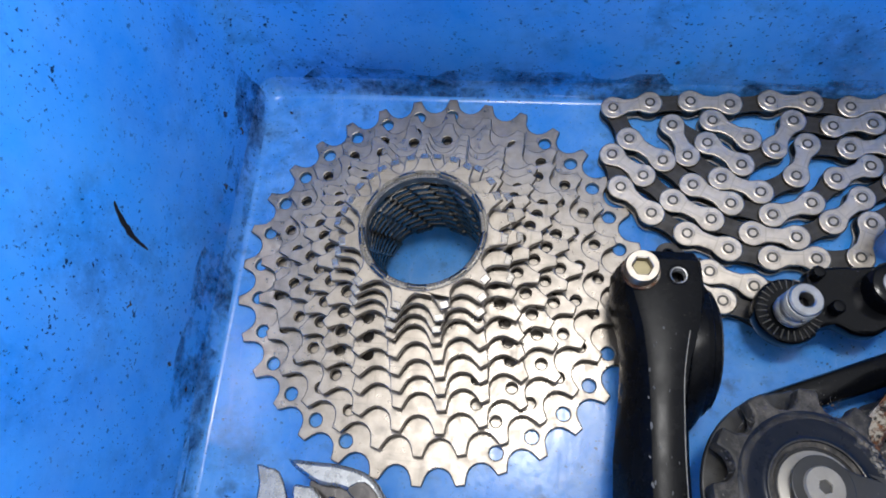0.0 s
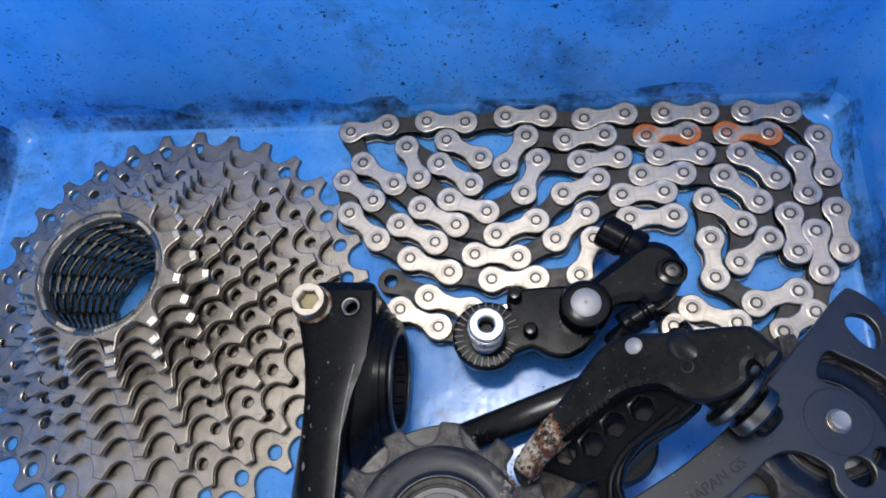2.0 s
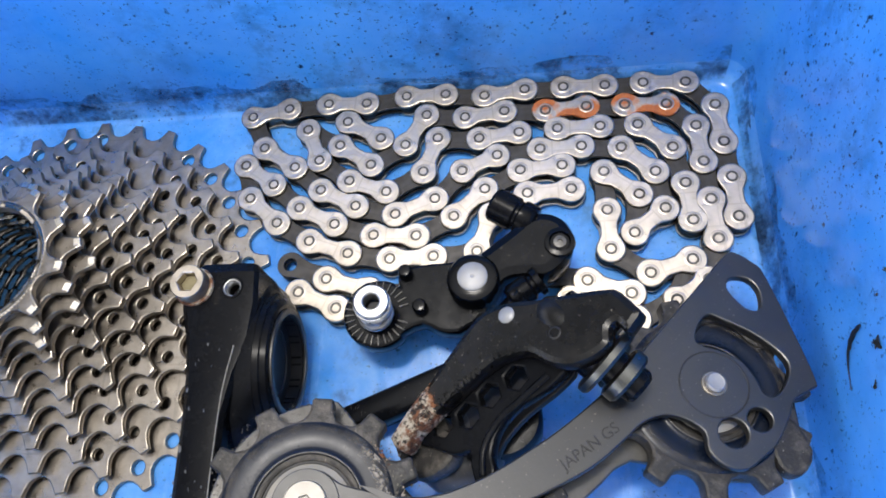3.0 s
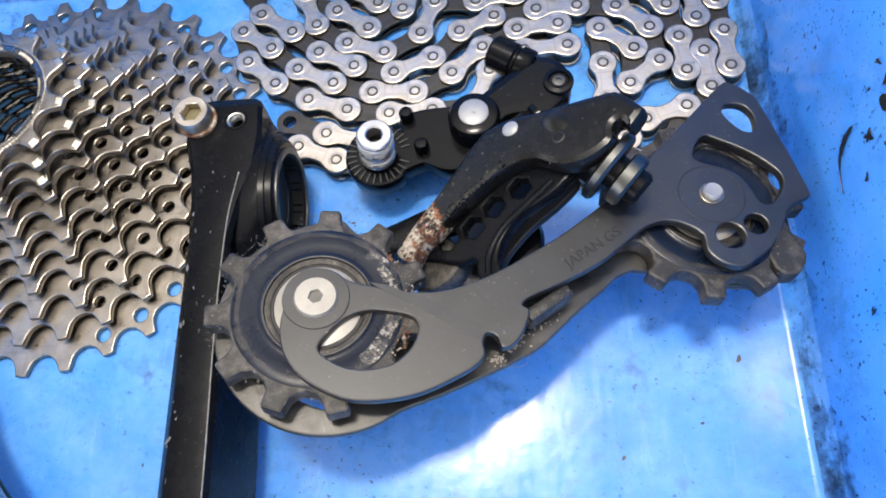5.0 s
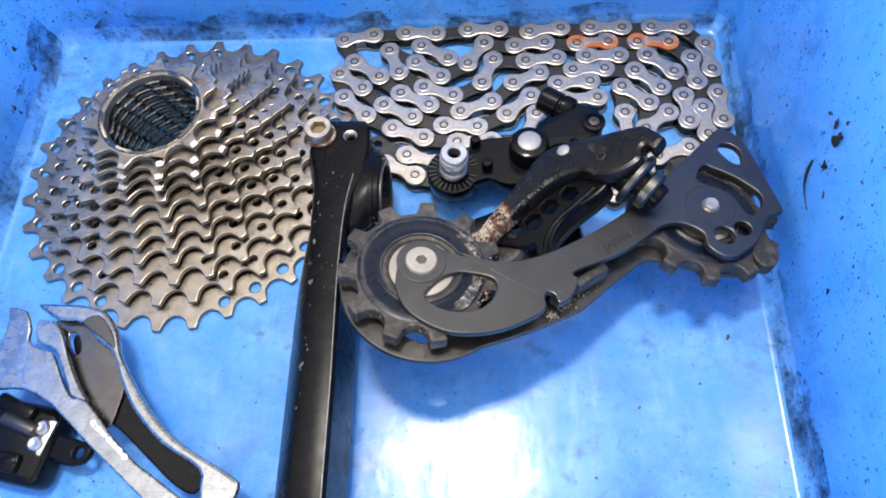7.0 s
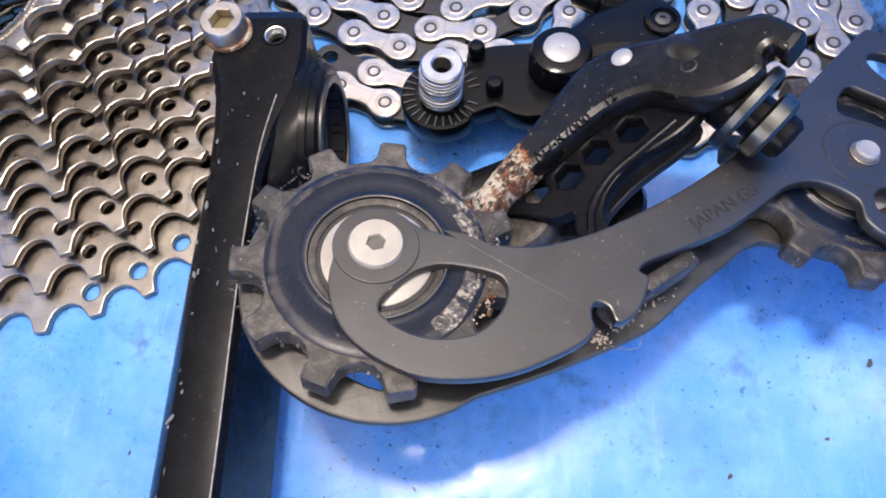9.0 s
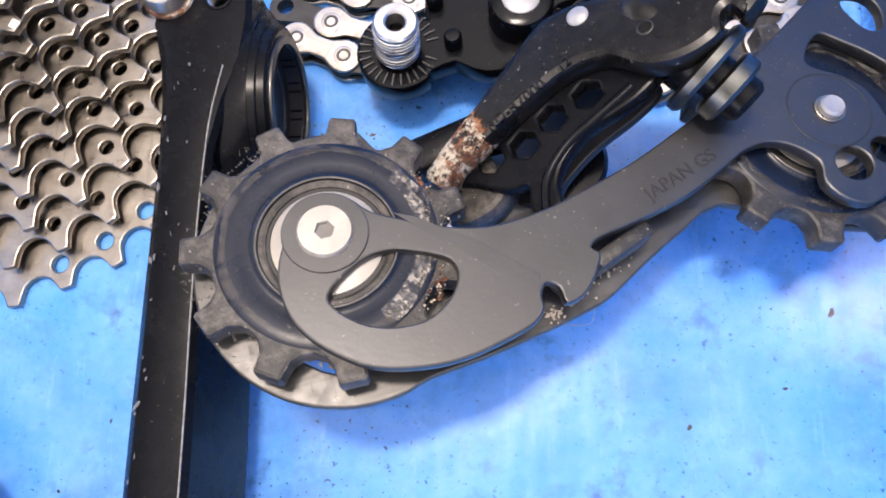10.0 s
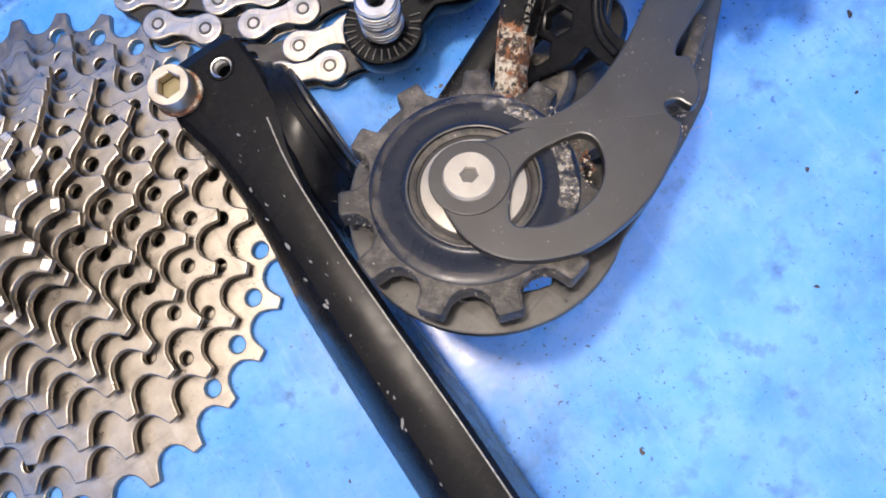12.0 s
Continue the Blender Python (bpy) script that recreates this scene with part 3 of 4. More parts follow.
for x, y, l, w in ((-3.2, 22, 1.9, 0.7), (-3.0, 8, 1.5, 0.6), (0.5, -6, 1.6, 0.7), (-2.5, -18, 2.0, 0.7), (-3.4, 36, 1.3, 0.5), (1.5, 31, 0.8, 0.3), (-1.0, 17, 0.9, 0.4), (2.5, 2, 1.0, 0.3), (-3.8, 29, 1.0, 0.4), (-3.6, 14.5, 1.0, 0.4)) + tuple((nicks.uniform(-2.6, 3.5), nicks.uniform(-62, 52), nicks.uniform(0.5, 1.5), nicks.uniform(0.12, 0.4)) for _ in range(26)):
    part("scuff", plate([[(px * l * rng.uniform(0.7, 1.2), py * w * rng.uniform(0.6, 1.3)) for px, py in ring(0.5, 9)]], 0.1, 0.02), SCUFF, CRANK, "", mm(x, y, 35.1, 0, 0, rng.uniform(50, 110)))

# ---- rear derailleur ----
MECH = thing("rear_derailleur", "black rear derailleur with long cage and grimy toothed pulleys", "derailleur", (0.14, 0.07, 0.0))
HOME = Matrix.Translation((-0.14, -0.07, 0.0))
CAGE_AT = HOME @ basis((100.2, 39.3, 45.9), (0.9421, 0.2919, -0.1652), (0.1275, 0.144, 0.9813))
upper = [(-11, -4), (-8, 3), (-4.5, 6.5), (-1, 7.8), (3, 6.5), (6, 3), (11, 0), (17, -3), (24, -5), (31, -5), (38, -4), (46, -2), (53, 0), (61, 3), (68, 6), (75, 9.5), (86, 16), (98, 23),
         (110, 30), (113, 30), (116, 26), (117, 21)]
lower = [(115, -4), (113, -7), (108, -8), (104, -12), (99, -16), (94, -18), (90, -19), (86, -17), (84, -13), (85, -9), (82, -5), (78, -3), (73, -3.3), (68, -5.5), (59, -9), (49, -11), (42, -12),
         (39.7, -13.3), (40.7, -14.8), (39.3, -17.2), (37.2, -19.6), (34.7, -21.2), (32.2, -21.2), (32, -18.6), (30.3, -17.2), (28.8, -19), (28.4, -21.4), (26, -23.2), (21, -24.5), (14, -25.5), (7, -25), (0, -23), (-5, -19.5), (-9, -15), (-11, -10)]
slot = curved([(-3.9, -9.6), (-0.9, -7.1), (2.3, -5.4), (5.4, -4.7), (9.1, -5.2), (15.6, -8.3), (17, -10.9), (16, -13.6), (13.4, -16.2), (9.3, -17.9), (4, -17.4), (-0.3, -15.4), (-3.6, -11.9)], 3)
window = curved([(93, 11.3), (95.3, 14.6), (98.6, 16.4), (101, 14.6), (106, 9.6), (109.6, 4), (110.6, 0), (108.6, -3.4), (104.6, -6), (102, -5), (101.9, -1.4), (100.9, 3.4), (97.6, 7), (94.4, 9.2)], 3)
eye = curved([(106.4, 21.6), (108.6, 23.8), (112.4, 22.4), (113.4, 18.6), (111.4, 14.4), (108.8, 14.8), (107.2, 17.6)], 3)
outer_cage = part("outer_cage_plate", plate([curved(upper + lower, 3), slot, window, eye, ring(3.3, 20, (91, -11)), ring(2.7, 20, (98, -10))], 2.4, 0.4), CAGE, MECH, "dark grey painted outer cage plate", CAGE_AT @ mm(0, 0, -1.2))
part("bolt_boss", plate([ring(7.2, 36)], 0.5, 0.2), CAGE, outer_cage, "", mm(-2, 1, 1.3))
socket_bolt(outer_cage, "pulley_bolt", mm(-2, 1, 1.4), 4.7, 1.0, 1.55, CREAM, "silver pulley bolt with a hexagon socket")
# Grey plate on the socket floor paints the recess's shade.
part("bolt_socket", plate([ring(1.5, 6, (0, 0), 0.0)], 0.1, 0.02), SPACER, outer_cage, "hexagon socket floor greyed for its shade", mm(-2, 1, 1.72))
part("pivot_ring", plate([ring(8.0, 36), ring(7.6, 36)], 0.3, 0.1), LETTER_AND_HOLLOW, outer_cage, "", mm(92, 0.3, 1.15))
part("pivot_washer", plate([ring(2.9, 30), ring(2.2, 30)], 0.6, 0.15), SPROCKET, outer_cage, "", mm(92, 0.3, 1.3))
part("pulley_rivet", lathe([(0, 0), (2.3, 0), (2.3, 1.5), (1.9, 2.0), (1.5, 1.9), (0, 2.0)], 24), RIVET, outer_cage, "silver rivet of the guide pulley", mm(92, 0.3, 1.0))
writing("JAPAN GS", 3.6, 0.12, mm(52.6, -8.2, 1.22, 0, 0, 17.5), outer_cage, LETTER_AND_HOLLOW, label="stamped letters")
# The plate stays flat; light caught by its fold is a paler band.
part("fold_line", plate([[(9.5, 1.6), (13, -0.2), (22, -7.6), (29.6, -15.6), (28.6, -18.6), (20, -9.6)]], 0.14, 0.05), CAGE_FOLD_SHEEN, outer_cage, "paler band painted for the fold's sheen", mm(0, 0, 1.2))


def dust_film(name, color, lo, hi, top):
    """A thin dry film that covers only part of what it lies on."""
    m = Nodes(name)
    mask = m.ramp(m.maths("ADD", m.maths("MULTIPLY", m.noise(420, 6, 0.75), 0.7), m.maths("MULTIPLY", m.noise(900, 4, 0.65), 0.35)), lo, hi, 0.0, top)
    m.set(Base_Color=m.mix(m.ramp(m.noise(600, 5, 0.7), 0.35, 0.65), color, tuple(c * 0.45 for c in color)), Roughness=0.9, Alpha=mask)
    m.bump(m.noise(1200, 5, 0.7), 0.4, 0.0003)
    return m.mat


PALE_FILM = dust_film("pale_dust_film", (0.40, 0.37, 0.33), 0.47, 0.62, 0.9)
BROWN_FILM = dust_film("brown_dust_film", (0.19, 0.175, 0.155), 0.44, 0.70, 0.7)


def sector(start, end, near, far, n=48):
    """A flat ring sector, in mm; far swells and thins along its way."""
    bm = bmesh.new()
    loops = []
    for i in range(n + 1):
        a, w = radians(start + (end - start) * i / n), 1 + 0.02 * math.sin(i * 0.37)
        loops.append([bm.verts.new((k * math.cos(a), k * math.sin(a), 0)) for k in (near, (near + far) / 2, far * w)])
    for a, b in zip(loops, loops[1:]):
        for k in range(2):
            bm.faces.new((a[k], a[k + 1], b[k + 1], b[k]))
    return bm


def pulley_line(n=11, r=24.3):
    """A jockey wheel's rim: blocky teeth with round scoops between."""
    out, rp = [], 23.2
    for i in range(n):
        gap, tooth = 2 * math.pi * (i + 0.5) / n, 2 * math.pi * (i + 1) / n
        for k in range(7):
            a = gap + math.pi - radians(-80 + 160 * k / 6)
            out.append((rp * math.cos(gap) + 4.1 * math.cos(a), rp * math.sin(gap) + 4.1 * math.sin(a)))
        for d, q in ((-2.5, -0.5), (-2.0, 0), (2.0, 0), (2.5, -0.5)):
            out.append(((r + q) * math.cos(tooth + d / r), (r + q) * math.sin(tooth + d / r)))
    return out


def jockey_wheel(x, y, z, turn, name, label):
    m = CAGE_AT @ mm(x, y, z, 0, 0, turn)
    toothed = plate([pulley_line(), ring(10, 40)], 5.0, 0.7)
    toothed.transform(Matrix.Translation((0, 0, -0.8 * MM)))
    w = part(name, toothed, GREASY, MECH, label, m)
    part("hub_web", lathe([(18.7, -1.0), (18.6, 1.75), (18.1, 1.95), (16.6, 2.1), (14.6, 1.9), (13.2, 1.72), (12.4, 1.78), (12.05, 2.05), (11.6, 2.05), (11.3, 1.6), (11.2, 0.2), (11.2, -1.5)], 64), WEB, w, "smooth bluish black web")
    part("dust_film", sector(-180, 180, 16.6, 17.9, 120), BROWN_FILM, w, "brown dry dust", mm(0, 0, 2.2))
    part("rim_ring", plate([ring(12.05, 56), ring(11.5, 56)], 0.5, 0.2), WORN, w, "thin worn grey ring", mm(0, 0, 1.98))
    part("seal_groove", plate([ring(11.3, 44), ring(9.4, 44)], 1.2, 0.2), LETTER_AND_HOLLOW, w, "dark seal groove", mm(0, 0, 0.6))
    part("bearing_seal", lathe([(9.6, -1), (9.6, 1.0), (9.3, 1.3), (8.9, 1.35), (8.6, 1.5), (0, 1.5)], 48), CREAM, w, "cream metal bearing cap")
    return w


low_wheel = jockey_wheel(-2.0, 0.3, -3.6, 103, "tension_pulley", "grimy black toothed tension pulley")
jockey_wheel(91.5, 0, -6.0, 20, "guide_pulley", "grimy black toothed guide pulley")
inner_line = [(26 * math.cos(radians(a)), 26 * math.sin(radians(a)) - 0.5) for a in range(70, 300, 10)] + [(18, -24.3), (29.7, -22.8), (38, -21.4), (43.3, -20), (51.6, -15.8), (61.5, -11.4), (70, -8.6), (82, -15), (98, -22), (110, -15), (113, 2), (104, 14), (88, 14), (70, 2), (50, -6), (32, -8), (20, -2), (14, 12)]
part("inner_cage_plate", plate([curved(inner_line, 2), curved([(-6, -20), (-14, -13), (-18, -4), (-13, -9), (-5, -15)], 3)], 2.0, 0.4), WORN, MECH, "worn grey inner cage plate", CAGE_AT @ mm(0, 0, -10.5))
part("grime_wall", plate([curved([(86, 13), (92, 19), (99, 23), (106, 21), (112, 12), (112, 6), (107, 7), (104, 12.5), (99, 15.5), (94, 13), (89, 9)], 3)], 4, 0.9), GREASY, MECH, "fuzzy brown dirt on the cage wall", CAGE_AT @ mm(0, 0, -5.0))
part("cage_stop", block(7, 3.6, 6, 0.8), GREASY, MECH, "", CAGE_AT @ mm(36.5, -15.5, -6.0, 0, 0, 30))
part("cage_bridge", block(12, 3, 6, 0.8), GREASY, MECH, "grimy bridge between the cage plates", CAGE_AT @ mm(46, -13.5, -5.0, 0, 0, 18))
part("chain_guard", plate([curved([(101, -12), (107, -11), (108, -19), (103, -23), (99, -20)], 3)], 5, 0.8), GREASY, MECH, "", CAGE_AT @ mm(0, 0, -6.5))

LINK_AT = HOME @ basis((116.5, 51.0, 34.0), (0.8142, 0.5019, 0.2918), (-0.3856, 0.0918, 0.9181))
def fading_rust():
    """Rust that eats its way along the link in patches from its worn end."""
    m = Nodes("creeping_rust")
    a = m.mix(m.ramp(m.noise(300, 5, 0.7), 0.40, 0.60), (0.035, 0.014, 0.008), (0.24, 0.09, 0.035))
    a = m.mix(m.ramp(m.noise(230, 6, 0.75), 0.47, 0.56), a, (0.52, 0.46, 0.36))
    a = m.mix(m.ramp(m.noise(520, 5, 0.65), 0.54, 0.62), a, (0.015, 0.012, 0.010))
    split_at = m.add("ShaderNodeSeparateXYZ")
    m.put(m.at, split_at.inputs[0])
    reach = m.maths("ADD", m.ramp(split_at.outputs["X"], 0.004, 0.016, 0.85, 0.05), m.ramp(m.noise(330, 6, 0.75), 0.25, 0.75, -0.5, 0.5))
    m.set(Base_Color=a, Roughness=0.8, Alpha=m.ramp(reach, 0.34, 0.46))
    m.bump(m.noise(600, 6, 0.75), 0.9, 0.0006)
    return m.mat


RUST_FILM = fading_rust()
link_out = [(-2, 5), (0, 0.6), (4, 2.6), (14, 4), (23, 5.2), (30, 5.2), (36.2, 2.6), (39.2, -2.4), (42, -5.3), (45.5, -7), (49.5, -7.6), (52.6, -7.0), (54.2, -4.6), (56, -4.2), (56.6, -7.2), (59.5, -6.6), (61.4, -5.6), (61.6, -4.4), (60.8, 0.4), (60.1, 2.6), (59.2, 3.6), (55.5, 6), (50, 9.2), (45, 12), (39, 16), (35, 17.6), (30, 18), (22, 15.2), (13.8, 12), (5, 9)]
link = part("outer_link", plate([curved(link_out, 4)], 5.5, 1.6), DUSTY, MECH, "satin black parallelogram link", LINK_AT @ mm(0, 0, -2.6))
crust_line = [(-2.2, 5.2), (-0.2, 0.4), (4, 2.4), (9, 3.3), (14, 4), (18, 4.6), (18, 13.3), (13.8, 11.9), (9.5, 10.5), (5, 8.9), (1, 7.2)]
part("rust_crust", plate([curved(crust_line, 3)], 5.9, 1.6), RUST_FILM, link, "flaking rust and caked dirt")
part("pivot_pin", lathe([(0, 0), (2.0, 0), (2.0, 0.5), (1.5, 0.9), (0, 1.0)], 28), RIVET, link, "silver pivot pin head", mm(36.8, 13.2, 2.4))
part("dimple", lathe([(1.5, 0.0), (1.2, 0.15), (1.0, -0.6), (0, -0.7)], 18), LETTER_AND_HOLLOW, link, "", mm(44.0, 2.2, 2.85))
writing("RD-R7000", 3.0, 0.3, mm(12.6, 4.3, 2.7, 0, 0, 3), link, DUSTY, label="raised code")
writing("12", 2.6, 0.3, mm(28.6, 5.6, 2.7, 0, 0, 2), link, DUSTY, label="raised figures")
web_line = [(2, 4), (14, 7), (30, 9), (41, 6), (43, -2.5), (38, -4.8), (33, -5), (28, -4.6), (24, -5.2), (20, -6.9), (17, -10), (15.5, -14), (11, -13.5), (11.4, -9.5), (12.6, -6.4), (9, -5.0), (4.5, 0)]
back_line = [(1, 6), (14, 9), (30, 10), (41, 8), (42, -1), (36, -3.2), (29, -3.6), (24, -4.2), (18, -6), (14, -8), (9, -4.6), (3.6, 0.6)]
hexes = [ring(2.9, 6, p, 0.3) for p in ((9.3, 2.8), (16.0, 0.9), (22.8, 2.0), (30.2, 1.6))]
part("inner_web", plate([curved(web_line, 3)] + hexes, 3.4, 0.6), SATIN, MECH, "black ribbed web with hexagonal holes", LINK_AT @ mm(0, 0, -6.4))
# Dark filler sheet, added so the web's holes look shaded.
part("web_dark_sheet", plate([curved(back_line, 3)], 2, 0.4), LETTER_AND_HOLLOW, MECH, "dark sheet added behind the web to darken its holes", LINK_AT @ mm(0, 0, -14.0))
part("web_rib", rod(curved([(13, -13, 0), (16, -8, 0), (22, -4.6, 0), (29, -3.6, 0), (37, -2.6, 0)], 5, False), 0.9), SATIN, MECH, "", LINK_AT @ mm(0, 0, -4.8))
part("pivot_shoulder", plate([curved([(-5, 7), (-4, -2), (0, -5), (7, -5), (10, 0), (6, 6), (0, 9)], 3)], 6, 1.4), GREASY, MECH, "grimy shoulder under the link", LINK_AT @ mm(0, 0, -9.5))
part("pivot_boss", lathe([(0, 0), (6.4, 0), (6.8, 0.6), (6.8, 9), (6.2, 9.8), (0, 10)], 32), GREASY, MECH, "grimy round boss under the rusty link end", LINK_AT @ mm(2.5, 4.5, -17))
part("knuckle", lathe([(0, -12), (9, -12), (10, -11), (10, 8), (9, 9.5), (0, 10)], 32), GLOSS, MECH, "gloss black lower knuckle", HOME @ mm(138, 61, 13))
part("cage_pivot", lathe([(0, 0), (11, 0), (11.6, 1.2), (11.4, 6), (9.5, 9.5), (6, 11.3), (0, 12)], 36), GREY_ALLOY, MECH, "domed dull grey cage pivot", HOME @ basis((127, 54, 14), (1, 0.3, -0.1), (0.1, 0.05, 1)))
part("back_link", block(50, 8.4, 9, 1.6), GLOSS, MECH, "gloss black inner link", HOME @ mm(117.6, 70.3, 9, 0, -4, 22))
coil = along((155.5, 76, 42), (171, 62.5, 39))
spring = part("cage_spring", rod([(4.9 * math.cos(i * 0.45), 4.9 * math.sin(i * 0.45), 0.5 + i * 0.085) for i in range(70)], 0.7), PIN, MECH, "steel cage spring", HOME @ coil)
part("spring_housing", lathe([(0, -11), (2.2, -10.6), (3.9, -9), (5.2, -6), (6.1, -2.5), (6.6, 0.5), (6.8, 3), (6.4, 3.8), (5.2, 3.9), (4.9, 3), (4.9, -2), (0, -2)], 48), DUSTY, MECH, "rounded black spring housing", HOME @ mm(0.6, 0, -1.2) @ coil)
for z, r, h in ((9.2, 8.8, 2.6), (14.2, 6.4, 3.6)):
    part("spring_washer", lathe([(4.2, -h / 2), (r - 0.8, -h / 2), (r, -h / 2 + 0.5), (r, h / 2 - 0.7), (r - 0.7, h / 2), (5.2, h / 2), (4.2, h / 2 - 0.4)], 40), WASHER, MECH, "grimy grey steel washer", HOME @ coil @ mm(0, 0, z))
part("spring_collar", lathe([(0, 0), (6.0, 0), (6.2, 0.4), (6.2, 8.2), (5.8, 8.6), (0, 8.6)], 36), SATIN, MECH, "black spring collar", HOME @ coil)
part("spring_post", lathe([(0, -4), (4.2, -4), (4.2, 18), (3.4, 19), (0, 19)], 24), SATIN, MECH, "", HOME @ coil)

bracket_line = [ring(9.6, 40, (104.6, 89.8))[i] for i in range(6, 36)] + [(112, 84.5), (117, 86.5), (121, 84.5), (127, 84), (134, 89), (136, 97), (133, 104), (124, 104), (116, 103.5), (110, 101.5)]
part("bracket", plate([curved(bracket_line, 2)], 6.5, 1.0), GLOSS, MECH, "gloss black mounting bracket", HOME @ mm(0, 0, 13.6))
for i in range(26):
    a = radians(15 + i * 13)
    part("tick", block(2.8, 0.4, 0.5, 0.1, 1), WORN, MECH, m=HOME @ mm(104.6 + 7.6 * math.cos(a), 89.8 + 7.6 * math.sin(a), 17.0, 0, 0, math.degrees(a)))
thread = [(0, 0), (4.4, 0), (4.4, 9.9), (4.75, 10.1), (4.75, 10.8), (4.3, 11.3), (2.5, 11.3), (2.1, 11.0), (2.1, 7.5)]
part("mounting_bolt", lathe(thread, 32), SILVER, MECH, "bright threaded mounting bolt with a hollow hexagon", HOME @ along((104.4, 89.1, 16.8), (105.4, 89.6, 28)), smooth=30)
part("thread", rod([(4.7 * math.cos(i * 0.3), 4.7 * math.sin(i * 0.3), 0.8 + i * 0.05) for i in range(184)], 0.3, res=1), SILVER, MECH, "bright screw thread", HOME @ along((104.4, 89.1, 16.8), (105.4, 89.6, 28)))
# Socket floor coloured dark for the shade inside the silver bolt.
part("bolt_socket", lathe([(2.1, 7.6), (1.9, 6), (0, 6)], 6), LETTER_AND_HOLLOW, MECH, "hexagon socket darkened for the shade inside", HOME @ along((104.4, 89.1, 16.8), (105.4, 89.6, 28)))
for x, y in ((112.3, 100.6), (116.6, 90.6)):
    part("stop_stud", lathe([(0, 0), (2.0, 0), (2.0, 3), (1.5, 3.8), (0, 4)], 20), GLOSS, MECH, "", HOME @ mm(x, y, 16.8))
part("pivot_housing", lathe([(0, 0), (6.8, 0), (7.0, 1), (7.0, 16), (6.3, 17.2), (5, 17.6), (0, 17.6)], 36), GLOSS, MECH, "gloss black pivot housing", HOME @ mm(131.2, 96.8, 6.2))
part("pivot_cap", lathe([(0, 0), (4.0, 0), (4.0, 0.4), (3.5, 0.65), (0.5, 0.65), (0, 0.3)], 30), RIVET, MECH, "silver pivot pin", HOME @ mm(131.2, 96.8, 23.8))
knuckle_line = [(126, 95.5), (129.4, 102.6), (134.4, 106.8), (140.4, 111.4), (146.3, 115.9), (151.4, 116.6), (156.2, 114), (158.2, 108.8), (156.4, 102.6), (151.0, 98.0), (145, 98.0), (139.7, 97), (135.5, 92)]
part("upper_knuckle", plate([curved(knuckle_line, 4)], 13, 3.0), GLOSS, MECH, "gloss black upper knuckle", HOME @ mm(0, 0, 14.0))
part("cable_barrel", lathe([(0, 0), (4.4, 0), (5.0, 0.8), (5.0, 7), (4.4, 7.6), (4.4, 8.2), (5.1, 8.8), (5.1, 12), (4.4, 13), (0, 13)], 20), SATIN, MECH, "black cable adjuster barrel", HOME @ along((136.5, 121.0, 17.0), (147, 114.5, 16.5)))
part("screw_eye", lathe([(0, 0), (3.9, 0), (4.2, 0.6), (4.0, 1.5), (2.9, 1.7), (2.5, 0.9), (0, 0.8)], 26), GLOSS, MECH, "black eye with a recessed screw", HOME @ mm(154.3, 106.8, 20.0))
part("screw_head", lathe([(0, 0), (1.7, 0), (1.7, 0.5), (0.7, 0.6), (0.6, 0.2), (0, 0.2)], 18), WORN, MECH, "", HOME @ mm(154.3, 106.8, 20.85))
for a, b, r in (((140.5, 91.5, 18.5), (149.5, 97.0, 20.5), 3.8), ((137.5, 87.5, 16.0), (141.5, 90.5, 19.0), 2.6), ((150.5, 87.0, 15.0), (154.0, 89.0, 17.5), 2.4)):
    part("limit_screw", lathe([(0, 0), (r * 0.8, 0.2), (r, 1.2), (r, 6.5), (r * 0.75, 7.2), (r * 0.75, 8), (r * 1.05, 8.4), (r * 1.05, 10), (0, 10.4)], 20), GLOSS, MECH, "", HOME @ along(a, b))


def crumbs(spots, size, seed):
    """Crusted crumbs of dried dirt: small uneven lumps."""
    r, bm = random.Random(seed), bmesh.new()
    for x, y, z in spots:
        made = bmesh.ops.create_icosphere(bm, subdivisions=1, radius=size * r.uniform(0.5, 1.3))["verts"]
        for v in made:
            v.co = Vector((v.co.x * r.uniform(0.4, 1.9), v.co.y * r.uniform(0.4, 1.9), v.co.z * r.uniform(0.2, 0.7))) + Vector((x, y, z))
    return bm


lumps = random.Random(8)


def inside(x, y, line):
    """Whether a point lies within a closed outline."""
    odd = False
    for (ax, ay), (bx, by) in zip(line, line[1:] + line[:1]):
        if (ay > y) != (by > y) and x < ax + (y - ay) / (by - ay) * (bx - ax):
            odd = not odd
    return odd


rim = curved(upper + lower, 3)
spots = []
while len(spots) < 210:
    x, y = lumps.triangular(20, 116, 104), lumps.uniform(-24, 30)
    if inside(x, y, rim) and not any(inside(x, y, hole) for hole in (slot, window, eye)) and math.hypot(x - 91, y + 11) > 4 and math.hypot(x - 98, y + 10) > 3.4:
        spots.append((x, y, 1.22))
tagged(part("dust_specks", crumbs(spots, 0.085, 51), TAN_DUST, outer_cage, "tan dust specks", smooth=60), kind="stuff")
rim, spots = curved(link_out, 4), []
while len(spots) < 110:
    x, y = lumps.triangular(4, 60, 16), lumps.uniform(-7, 18)
    if inside(x, y, rim):
        spots.append((x, y, 2.76))
tagged(part("dust_specks", crumbs(spots, 0.08, 52), TAN_DUST, link, "tan dust specks", smooth=60), kind="stuff")
spots = [(21.5 * math.cos(a) + lumps.uniform(-1.5, 1.5), 21.5 * math.sin(a) + lumps.uniform(-1.5, 1.5), 1.6) for a in [lumps.uniform(0, 6.28) for _ in range(70)]]
ob = part("dried_dirt", crumbs(spots, 0.24, 3), GREASY, low_wheel, "dried greasy dirt", smooth=60)
tagged(ob, kind="stuff")
